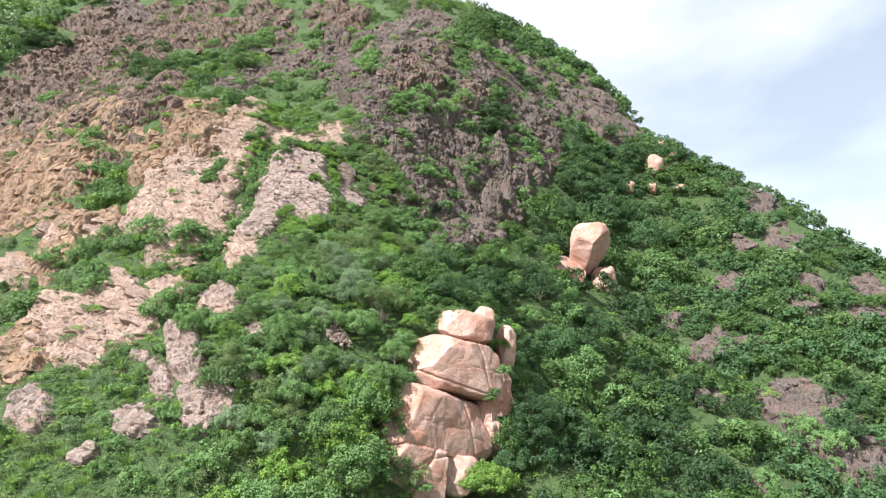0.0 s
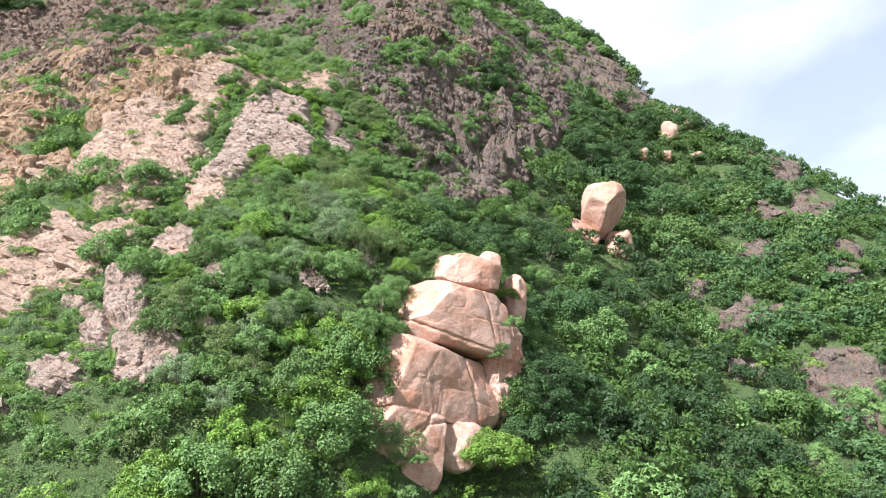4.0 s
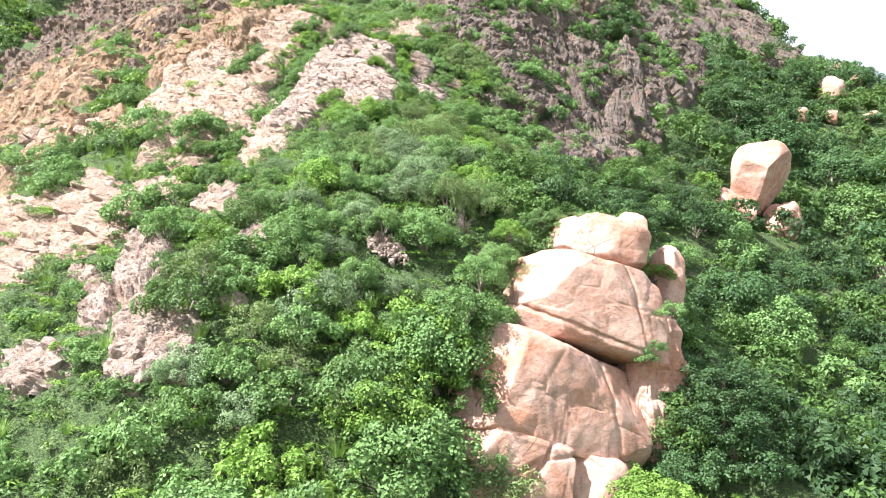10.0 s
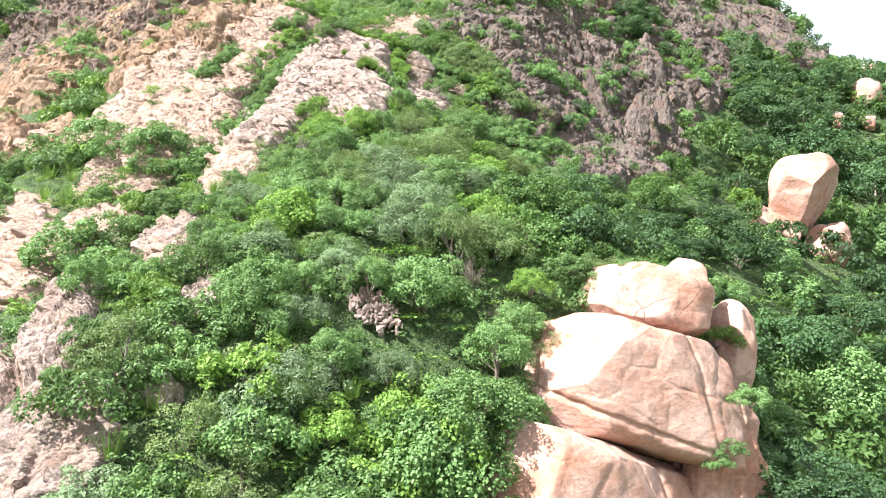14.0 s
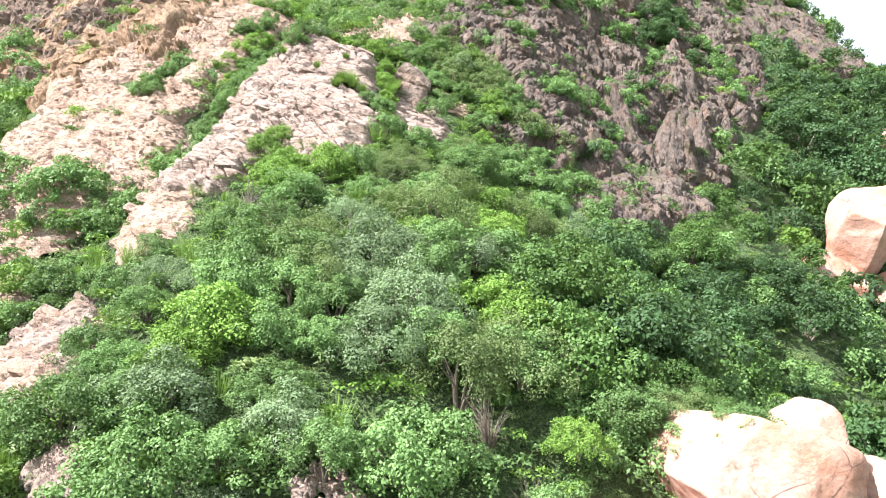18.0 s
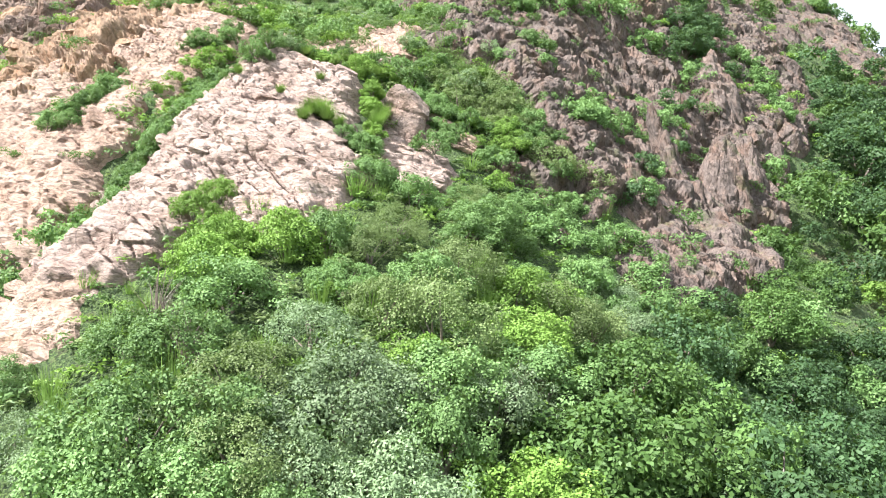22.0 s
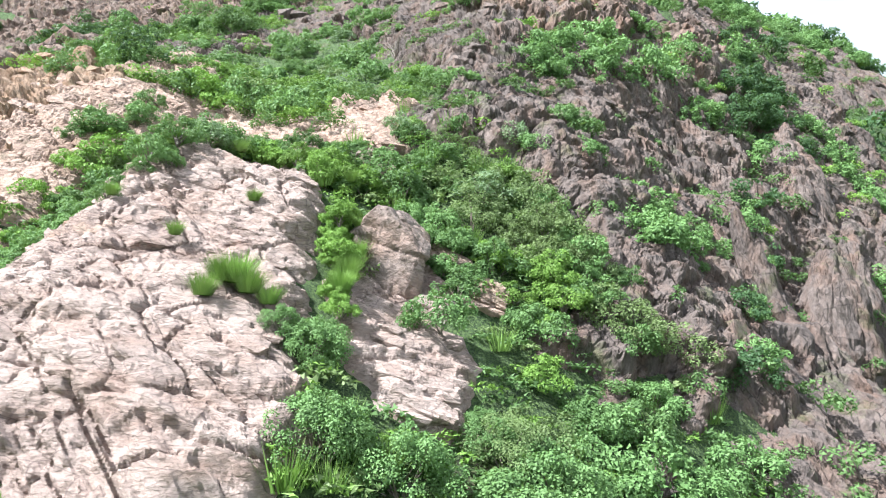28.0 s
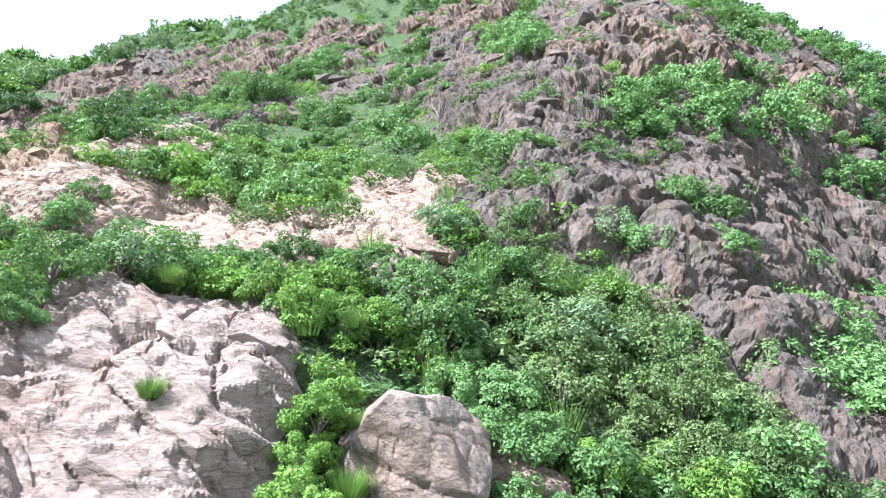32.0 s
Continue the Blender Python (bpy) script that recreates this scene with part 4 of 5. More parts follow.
def pinnacle(x, y, base, wide, deep, tall, turns, kind, salt, label):
    c, faces = cube_sphere(30)
    r = (np.abs(c) ** 3.0).sum(1) ** (1 / 3.0)
    p = c / r[:, None]
    up = (p[:, 2] + 1) / 2
    p = p * np.array((wide, deep, tall / 2))
    p[:, :2] *= (1.25 - 0.95 * up ** 1.2)[:, None]
    out = p / np.linalg.norm(p * (1, 1, 0.3), axis=1, keepdims=True)
    p[:, 2] += tall / 2
    q = p + (x, y, base)
    p = p + out * (0.55 * relief(q, kind, salt))[:, None]
    ob = new("rock_pinnacle", weld("rock_pinnacle", p, faces, ROCK[kind], False))
    ob.matrix_world = pose(x, y, base, *turns)
    pick = np.random.default_rng(salt)
    for k in range(7):
        a, h = pick.uniform(0, 6.283), pick.uniform(0.12, 0.7)
        g = wide * pick.uniform(0.25, 0.5) * (1.15 - h)
        spur = new("spur", blocks[kind][k % 5])
        spur.parent = ob
        spur.matrix_local = Matrix.Translation((math.cos(a) * wide * (1.15 - 0.9 * h), math.sin(a) * deep * (1.15 - 0.9 * h), h * tall)) @ Euler((pick.uniform(-0.2, 0.2), pick.uniform(-0.2, 0.2), a)).to_matrix().to_4x4() @ Matrix.Diagonal((g, g * 0.8, g * 2.2, 1))
    return tagged(ob, label, "rock pinnacle", "pinnacles of the cliff")


PINNACLES = [
    (1.5, 69.3, 49.5, 1.5, 1.5, 9.3, 4, -8), (3.4, 70.8, 51.0, 1.6, 1.5, 6.5, 0, 6), (4.2, 77.0, 58.5, 1.6, 1.8, 8.0, -6, 10), (5.4, 73.6, 51.5, 1.5, 1.5, 7.0, 0, 6),
    (7.8, 77.5, 53.0, 1.4, 1.6, 7.0, 0, 5), (10.0, 82.0, 56.0, 1.5, 1.6, 7.5, 0, 6),
]
for k, (x, y, base, wide, deep, tall, rx, ry) in enumerate(PINNACLES):
    pinnacle(x, y, base, wide, deep, tall, (rx, ry, 20 * k), "dark", 900 + 31 * k, "jagged purple-grey rock pinnacle on the cliff")
boulder("boulder", (-10.72, 58.5, 56.0), (1.15, 1.0, 1.15), (6, 8, 20), "grey", "angular red-grey block perched on the pale slab", 9.0, 0.02, 56, 71, "", 0.05, 4, [((0.15, -0.98, -0.05), 0.72), ((-0.62, -0.35, 0.7), 0.66), ((0.8, -0.2, 0.55), 0.62), ((-0.7, -0.7, 0.05), 0.75)], [((0.3, 0.1, 0.95), 0.1, 0.06), ((0.9, 0.1, 0.2), -0.35, 0.05)])


# ---- plants ----
def leaf_shapes(centre, ahead, side, long, wide, corners=3):
    """Leaves of three or four corners: n x corners x 3."""
    w, l = side * (wide / 2)[:, None], ahead * long[:, None]
    if corners == 4:
        return np.stack([centre, centre + w + l * 0.42, centre + l, centre - w + l * 0.42], 1)
    return np.stack([centre - w, centre + w, centre + l], 1)


def crown_leaves(rng, leaves, blobs, long, wide, flat=0.8, tall=1.0, layered=0.0, shell=0.55, corners=3):
    """A crown about one unit in radius, its foot at 0: leaves laid over many clumps, with gaps between."""
    d = unit(rng.normal(size=(blobs, 3)))
    d[:, 2] = np.abs(d[:, 2]) * 1.15 - 0.32
    reach = rng.uniform(shell, 1.0, blobs) * rng.uniform(0.8, 1.15, blobs)
    c = d * reach[:, None] * np.array((1, 1, flat))
    size = rng.uniform(0.13, 0.34, blobs) * (26 / max(blobs, 26)) ** 0.25
    pick = rng.choice(blobs, leaves, p=size**2 / (size**2).sum())
    o = unit(unit(rng.normal(size=(leaves, 3))) + 0.45 * unit(c[pick]) + np.array((0, 0, 0.3)))
    p = c[pick] + o * (size[pick] * rng.uniform(0.72, 1.06, leaves))[:, None] * np.array((1, 1, 0.95 - 0.5 * layered))
    face = unit(o + rng.normal(size=(leaves, 3)) * 0.38 + np.array((0, 0, 0.15)))
    ahead = unit(np.cross(face, rng.normal(size=(leaves, 3))) + 0.35 * o - np.array((0, 0, 0.2)))
    side = unit(np.cross(face, ahead))
    p[:, 2] = (p[:, 2] + 0.34 * flat) * tall + 0.05
    shapes = leaf_shapes(p, ahead, side, long * rng.uniform(0.7, 1.3, leaves), wide * rng.uniform(0.7, 1.3, leaves), corners)
    return shapes, c * np.array((1, 1, tall)) + np.array((0, 0, 0.34 * flat * tall + 0.05))


def stems(rng, tips, n, thick=0.05):
    """Trunk and limbs from the foot to some clumps, as tapered five-sided tubes."""
    verts, faces = [], []
    for tip in tips[rng.choice(len(tips), n)]:
        a, b, c = np.zeros(3), tip * np.array((0.35, 0.35, 0.5)) + rng.normal(size=3) * 0.05, tip
        base = len(verts)
        for p, w in ((a - (0, 0, 0.15), thick), (b, thick * 0.6), (c, thick * 0.18)):
            for k in range(5):
                verts.append(p + w * np.array((math.cos(1.2566 * k), math.sin(1.2566 * k), 0)))
        for ring in (0, 5):
            faces += [(base + ring + k, base + ring + (k + 1) % 5, base + ring + 5 + (k + 1) % 5, base + ring + 5 + k) for k in range(5)]
    return np.array(verts), np.array(faces)


KINDS = {  # leaf length and width, flatness, height, layering of the clumps
    "green": (0.085, 0.062, 0.85, 1.05, 0.2), "dark": (0.085, 0.055, 0.85, 1.1, 0.7), "lime": (0.09, 0.066, 0.85, 1.0, 0.2),
    "forest": (0.085, 0.058, 0.85, 1.1, 0.4), "silver": (0.09, 0.042, 0.85, 1.0, 0.0), "olive": (0.07, 0.042, 0.9, 1.15, 0.3),
}
PLANT = {
    "green": "leafy green shrub growing on the steep slope", "forest": "deep green leafy tree of the wooded gully", "dark": "dark green tree with layered clumps of leaves",
    "lime": "bright yellow-green leafy bush on the slope", "silver": "silvery grey-green shrub with narrow pale leaves", "olive": "thin olive-green shrub with small leaves",
}
templates = {}
for kind, (long, wide, flat, tall, layered) in KINDS.items():
    for k in range(8):
        rng = np.random.default_rng(1000 + 17 * k + len(kind) * 131)
        count, clumps, fine, corners = (3600, 40, 0.95, 3) if k < 4 else (7500, 80, 0.58, 4) if k < 6 else (9500, 80, 0.45, 4)
        leaf_set, tips = crown_leaves(rng, count, clumps, long * fine * (1.25 if corners == 4 else 1), wide * fine * (1.25 if corners == 4 else 1), flat, tall, layered, 0.55, corners)
        sv, sf = stems(rng, tips, 9, 0.035)
        crown = mesh_from("crown", leaf_set.reshape(-1, 3), np.arange(len(leaf_set) * corners).reshape(-1, corners), LEAF[kind])
        stem = mesh_from("trunk", sv, sf, BARK, True)
        templates[kind, k] = (stem, crown)


def plant(kind, x, y, r, turn, k, squash=1.0, up=0.0, z=None):
    big = r > 1.7
    close = math.hypot(x + 6, y - 46) < 10
    stem, crown = templates[kind, 4 + k % 2 if big else 6 + k % 2 if close else k % 4]
    ob = new("tree" if big else "shrub")
    for name, data in (("trunk", stem), ("crown", crown)):
        part = new(name, data)
        part.parent = ob
    ob.matrix_world = pose(x, y, float(height(x, y)) - 0.22 * r + up, 0, 0, turn) @ Matrix.Diagonal((r, r, r * squash, 1))
    label = PLANT[kind].replace("shrub", "small tree").replace("bush", "small tree").replace("leafy tree", "leafy small tree") if big else PLANT[kind].replace("tree", "shrub")
    if z is not None:
        ob.matrix_world = pose(x, y, z, 0, 0, turn) @ Matrix.Diagonal((r, r, r * squash, 1))
    return tagged(ob, label, "tree" if big else "shrub", "trees and shrubs of the mountainside")


def tall_tree(kind, x, y, r, top, turn, k):
    """A tree whose crown reaches a given height, on a trunk from the ground."""
    ground_z, foot = float(height(x, y)) - 0.3, top - 1.25 * r
    ob = plant(kind, x, y, r, turn, k, 1.0, 0.0, min(foot, ground_z + 0.1) if foot < ground_z else foot)
    if foot > ground_z + 0.2:
        ring = np.array([(math.cos(0.7854 * q), math.sin(0.7854 * q), 0) for q in range(8)])
        low = np.array((0.1, -0.05, (ground_z - foot) / r))
        rings = np.concatenate([ring * 0.085 + low, ring * 0.06 + low * (0.3, 0.3, 0.45), ring * 0.045 + (0, 0, 0.12)])
        around = [(8 * h + q, 8 * h + (q + 1) % 8, 8 * h + 8 + (q + 1) % 8, 8 * h + 8 + q) for h in (0, 1) for q in range(8)]
        lower = new("lower_trunk", mesh_from("lower_trunk", rings, np.array(around), BARK, True))
        lower.parent = ob
    return ob


def bare(x, y, grow=0.85, kinds=None, piles=True):
    """Whether a place lies on open rock."""
    hit = np.zeros(np.shape(x), bool)
    for kind, cx, cy, ux, uy, vx, vy, away in CRAGS:
        if kinds and kind not in kinds:
            continue
        det = ux * vy - uy * vx
        s, r = ((x - cx) * vy - (y - cy) * vx) / det, ((y - cy) * ux - (x - cx) * uy) / det
        hit |= np.abs(s) ** 2.4 + np.abs(r) ** 2.4 < grow
    if not piles:
        return hit
    ahead, along = (x - 1.9) * 0.52 - (y - 39.3) * 0.85, (x - 1.9) * 0.85 + (y - 39.3) * 0.52
    hit |= (np.abs(along) < 3.6) & (ahead > -4) & (ahead < 4.5)
    hit |= np.hypot((x - 14) / 3.4, (y - 69.0) / 3.0) < 1
    hit |= np.hypot((x + 5.85) / 1.2, (y - 38.6) / 1.1) < 1
    return hit


TREES_SILVER = [
    ("silver", -7.2, 45.3, 1.5), ("silver", -5.9, 43.5, 1.6), ("silver", -7.5, 43.7, 1.2), ("silver", -6.2, 42.0, 1.5), ("silver", -4.9, 46.8, 1.3), ("green", -5.0, 42.6, 1.3), ("silver", -8.8, 46.6, 1.1),
    ("forest", 0.1, 56.2, 1.9), ("forest", 3.4, 60.4, 1.8), ("forest", -2.0, 50.4, 1.8), ("dark", 2.9, 56.8, 2.0), ("dark", 0.8, 52.0, 2.0), ("forest", 2.6, 50.5, 2.2),
]
TREES_FRONT = [
    ("green", -15.6, 37.7, 1.1),
    ("lime", -12.5, 37.1, 1.1),
    ("green", -8.7, 37.0, 1.3),
    ("silver", -7.8, 37.7, 1.1),
    ("green", -6.1, 38.9, 1.0),
    ("olive", -11.5, 34.6, 1.3),
    ("green", -10.2, 35.5, 1.1),
    ("lime", -8.3, 35.7, 1.4),
    ("green", -6.5, 37.1, 1.2),
    ("silver", -4.9, 37.8, 1.0),
    ("green", -11.5, 33.8, 1.4),
    ("olive", -9.1, 34.2, 1.1),
    ("green", -7.5, 34.9, 1.4),
    ("lime", -6.0, 35.9, 1.1),
    ("green", -4.6, 36.8, 1.0),
    ("silver", -10.5, 32.4, 0.9),
    ("green", -9.3, 33.0, 1.1),
    ("olive", -7.4, 34.0, 1.1),
    ("green", -5.4, 35.2, 1.1),
    ("lime", -4.7, 35.6, 1.1),
    ("green", -9.8, 31.8, 1.1),
    ("silver", -8.2, 32.4, 1.0),
    ("green", -7.4, 33.1, 1.3),
    ("olive", -5.5, 34.2, 1.1),
    ("green", -4.4, 34.8, 0.9),
]
TREES = TREES_FRONT + TREES_SILVER + TREES_WEST + TREES_UPPER + TREES_MIDDLE + TREES_EAST + TREES_PART_1 + TREES_PART_2 + TREES_PART_3
on_rock = bare(np.array([q[1] for q in TREES]), np.array([q[2] for q in TREES]), 0.8)
for k, (kind, x, y, r) in enumerate(TREES):
    if y < 62 or r > 1.7:
        plant(kind, x, y, r, 77 * k, k, 1.0, 0.7 if on_rock[k] else 0.0)


# rows of bushes along gullies, ledges and the edges of the rocks: kind, from, to, half width, count, radius
THICKET_A = [
    ("green", -19.5, 57.3, -18.8, 58.1, 0.7, 4, 0.5),
    ("green", -18.8, 58.1, -16.7, 58.4, 0.7, 7, 0.5),
    ("green", -16.7, 58.4, -16.2, 59.6, 0.7, 5, 0.5),
    ("green", -16.2, 59.6, -14.9, 60.9, 0.7, 7, 0.5),
    ("green", -14.9, 60.9, -13.5, 62.2, 0.7, 7, 0.5),
    ("green", -13.5, 62.2, -11.9, 61.8, 0.7, 6, 0.5),
    ("olive", -20.0, 58.5, -17.4, 58.6, 0.5, 6, 0.5),
    ("olive", -17.4, 58.6, -15.8, 58.8, 0.4, 3, 0.5),
    ("lime", -13.6, 59.5, -12.5, 60.1, 0.6, 5, 0.4),
    ("lime", -12.5, 60.1, -11.8, 60.6, 0.6, 4, 0.4),
    ("green", -11.1, 60.3, -10.0, 60.1, 0.7, 4, 0.5),
    ("green", -10.0, 60.1, -9.3, 59.6, 0.6, 3, 0.5),
    ("lime", -11.9, 58.7, -11.5, 57.5, 0.3, 9, 0.28),
    ("lime", -11.5, 57.5, -11.0, 56.0, 0.3, 9, 0.28),
]
THICKET_B = [
    ("lime", -11.0, 56.0, -10.5, 54.8, 0.3, 7, 0.28),
    ("green", -5.8, 67.6, -5.6, 66.1, 0.6, 4, 0.6),
    ("green", -4.5, 63.7, -3.4, 65.4, 0.7, 3, 0.7),
    ("green", -3.4, 65.4, -1.2, 69.3, 0.8, 9, 0.7),
    ("green", -16.7, 55.1, -16.4, 55.8, 0.3, 3, 0.35),
    ("green", -16.4, 55.8, -15.8, 56.5, 0.4, 3, 0.35),
    ("green", -20.8, 61.0, -20.0, 60.6, 0.4, 2, 0.45),
    ("green", -21.5, 59.7, -20.4, 59.2, 0.5, 5, 0.45),
    ("green", -19.9, 47.6, -18.4, 48.4, 0.8, 5, 0.6),
    ("green", -18.4, 48.4, -17.0, 49.3, 0.8, 5, 0.6),
    ("green", -17.0, 49.3, -17.1, 51.4, 0.8, 9, 0.6),
    ("green", -17.1, 51.4, -18.0, 54.2, 0.9, 13, 0.6),
    ("green", -18.0, 54.2, -18.7, 58.5, 1.0, 16, 0.6),
    ("green", -21.7, 52.4, -22.1, 53.8, 0.7, 6, 0.5),
]
THICKET_C = [
    ("green", -22.1, 53.8, -22.0, 55.4, 0.7, 8, 0.5),
    ("lime", -14.0, 48.8, -12.8, 49.3, 0.7, 2, 0.7),
    ("lime", -12.8, 49.3, -12.2, 47.6, 0.7, 4, 0.7),
    ("green", -10.7, 54.3, -9.7, 53.3, 0.8, 5, 0.6),
]
COPSE_EAST = [
    ("forest", 30.0, 62.0, 35.0, 67.0, 3.0, 16, 1.1), ("green", 29.0, 50.0, 33.0, 57.0, 2.5, 14, 1.0), ("dark", 33.0, 53.0, 37.0, 60.0, 2.5, 12, 1.2), ("forest", 39.0, 71.0, 46.0, 72.0, 2.0, 14, 1.0), ("green", 24.0, 47.0, 27.0, 52.0, 1.5, 8, 1.0),
    ("forest", 36.0, 46.0, 42.0, 58.0, 4.0, 16, 1.8), ("dark", 26.0, 42.0, 34.0, 48.0, 3.0, 14, 1.6),
]
COPSE_A = [
    ("lime", -21.5, 64.8, -20.0, 66.1, 0.8, 8, 0.5),
    ("lime", -20.0, 66.1, -19.9, 70.0, 0.9, 16, 0.5),
    ("lime", -19.9, 70.0, -16.1, 65.8, 0.8, 16, 0.5),
    ("green", -26.3, 68.7, -33.6, 82.2, 1.3, 16, 0.6),
    ("green", -33.6, 82.2, -36.2, 90.5, 1.7, 16, 0.6),
    ("green", -29.1, 84.3, -22.7, 77.4, 1.7, 16, 0.6),
    ("green", -22.7, 77.4, -20.3, 78.3, 1.5, 14, 0.6),
    ("green", -20.3, 78.3, -18.4, 80.6, 1.6, 16, 0.6),
    ("green", -9.0, 70.5, -6.8, 71.9, 0.7, 7, 0.6),
    ("green", -6.8, 71.9, -4.4, 74.3, 0.8, 9, 0.6),
    ("green", -4.4, 74.3, -1.8, 76.1, 0.8, 9, 0.6),
    ("green", -1.8, 76.1, 1.7, 78.9, 0.9, 15, 0.6),
    ("green", -13.0, 68.6, -10.2, 67.3, 0.4, 7, 0.5),
    ("green", -6.8, 77.4, -4.4, 80.0, 1.0, 10, 0.7),
]
COPSE_B = [
    ("green", -4.4, 80.0, -1.3, 81.8, 1.0, 10, 0.7),
    ("green", 0.8, 73.7, 0.7, 71.0, 1.1, 9, 0.8),
    ("green", 0.7, 71.0, -0.2, 66.0, 0.9, 11, 0.8),
    ("dark", 5.8, 88.2, 4.8, 82.7, 1.5, 15, 1.0),
    ("dark", 4.8, 82.7, 2.8, 77.9, 1.3, 11, 1.0),
    ("green", -13.6, 85.2, -12.2, 78.0, 1.5, 16, 1.0),
    ("lime", -19.1, 54.9, -20.1, 59.2, 0.8, 16, 0.55),
    ("lime", -20.1, 59.2, -16.4, 59.3, 0.8, 13, 0.55),
    ("lime", -16.4, 59.3, -13.6, 60.9, 0.8, 11, 0.55),
    ("green", -24.7, 56.4, -23.0, 57.3, 0.5, 9, 0.4),
    ("lime", -22.9, 66.3, -19.7, 68.4, 1.1, 15, 0.6),
    ("lime", -19.7, 68.4, -19.7, 76.4, 1.2, 16, 0.6),
    ("olive", -8.8, 62.8, -7.4, 61.3, 1.7, 15, 0.7),
    ("olive", -7.4, 61.3, -4.7, 61.1, 1.6, 15, 0.7),
]
COPSE_C = [
    ("olive", -4.7, 61.1, -3.4, 60.7, 1.6, 8, 0.7),
    ("green", -41.1, 63.1, -34.9, 57.8, 1.9, 16, 1.0),
    ("green", -34.9, 57.8, -32.4, 53.0, 1.7, 16, 1.0),
    ("dark", -60.0, 99.1, -44.2, 79.2, 3.5, 16, 1.3),
    ("dark", -44.2, 79.2, -44.2, 89.1, 3.2, 16, 1.3),
    ("dark", -77.2, 95.0, -71.7, 95.9, 4.1, 14, 1.5),
    ("green", -42.3, 90.3, -35.3, 94.6, 2.7, 16, 1.1),
    ("green", -35.3, 94.6, -31.9, 97.6, 2.8, 16, 1.1),
    ("green", -31.8, 45.1, -29.0, 46.6, 1.3, 7, 0.9),
    ("green", -29.0, 46.6, -23.9, 46.5, 1.3, 10, 0.9),
    ("green", -23.9, 46.5, -19.2, 47.7, 1.2, 9, 0.9),
    ("green", -19.2, 47.7, -17.7, 49.2, 1.2, 5, 0.9),
    ("lime", -24.2, 67.8, -21.2, 70.1, 1.2, 12, 0.7),
    ("lime", -21.2, 70.1, -17.1, 69.6, 1.2, 14, 0.7),
]
COPSE_D = [
    ("green", -28.3, 84.4, -20.1, 83.7, 1.3, 16, 0.9),
    ("green", -7.8, 72.2, -3.6, 75.2, 1.2, 10, 0.9),
    ("green", -3.9, 64.7, -2.2, 67.7, 1.0, 6, 0.8),
    ("dark", 3.6, 79.3, 4.4, 85.6, 1.5, 16, 1.0),
    ("green", 7.3, 84.6, 9.9, 81.8, 1.7, 16, 0.9),
    ("green", -16.3, 87.5, -14.5, 90.3, 1.9, 11, 1.0),
    ("green", -3.7, 91.6, 4.5, 97.0, 2.0, 16, 1.2),
    ("green", 4.5, 97.0, 8.6, 95.8, 2.0, 12, 1.2),
    ("green", 10.1, 107.5, 15.9, 109.9, 2.1, 12, 1.2),
    ("green", 15.9, 109.9, 23.6, 116.1, 2.1, 16, 1.2),
    ("green", -26.4, 41.3, -25.2, 42.4, 1.3, 4, 0.9),
    ("green", -61.4, 80.6, -58.0, 79.5, 1.9, 11, 0.9),
    ("dark", 14.6, 86.5, 20.5, 95.2, 3.3, 15, 1.8),
    ("dark", 20.5, 95.2, 25.5, 96.3, 3.5, 7, 1.8),
]
COPSE_E = [
    ("dark", 15.0, 84.3, 16.9, 83.6, 3.0, 4, 1.7),
    ("dark", 16.9, 83.6, 22.4, 86.7, 3.0, 8, 1.7),
]


def along(rng, x0, y0, x1, y1, wide, count, r):
    u = (np.arange(count) + rng.uniform(0.1, 0.9, count)) / count
    off = rng.normal(size=(count, 2)) * wide * 0.45
    return x0 + u * (x1 - x0) + off[:, 0], y0 + u * (y1 - y0) + off[:, 1], r * rng.uniform(0.65, 1.4, count)


rng = np.random.default_rng(21)
for kind, x0, y0, x1, y1, wide, count, r in THICKET_A + THICKET_B + THICKET_C:
    xs, ys, rs = along(rng, x0, y0, x1, y1, wide, count, r)
    rock = bare(xs, ys, 0.8)
    for k in range(count):
        plant(kind, float(xs[k]), float(ys[k]), float(rs[k]), float(rng.uniform(0, 360)), int(k + 9 * count), float(rng.uniform(0.8, 1.2)), 0.4 if rock[k] else 0.0)


for k, (kind, x, y, r, top) in enumerate([("green", -2.3, 36.9, 1.6, 38.7), ("green", -3.3, 36.4, 1.9, 37.7), ("forest", -1.7, 36.5, 1.3, 35.5), ("green", -2.0, 39.0, 1.2, 40.0), ("lime", -4.4, 34.4, 1.9, 35.9), ("forest", 0.9, 45.2, 1.4, 43.2), ("green", -1.2, 44.0, 1.5, 42.8)]):
    tall_tree(kind, x, y, r, top, 63 * k, k)
for k, (kind, x, y, z, r) in enumerate(PILE_PLANTS + LEDGE_PLANTS):
    plant(kind, x, y, r, 50 * k, k, 0.8, 0.0, z)


def scatter(rng, x0, x1, y0, y1, step):
    nx, ny = int((x1 - x0) / step), int((y1 - y0) / step)
    a, b = np.meshgrid(np.arange(nx), np.arange(ny))
    x = x0 + (a.ravel() + rng.uniform(0, 1, a.size)) * step
    y = y0 + (b.ravel() + rng.uniform(0, 1, a.size)) * step
    return x, y


rng = np.random.default_rng(7)
known = np.array([(x, y, r) for _, x, y, r in TREES])


def free_of_trees(x, y, share=0.75):
    return (np.hypot(x[:, None] - known[None, :, 0], y[:, None] - known[None, :, 1]) > share * known[None, :, 2]).all(1)


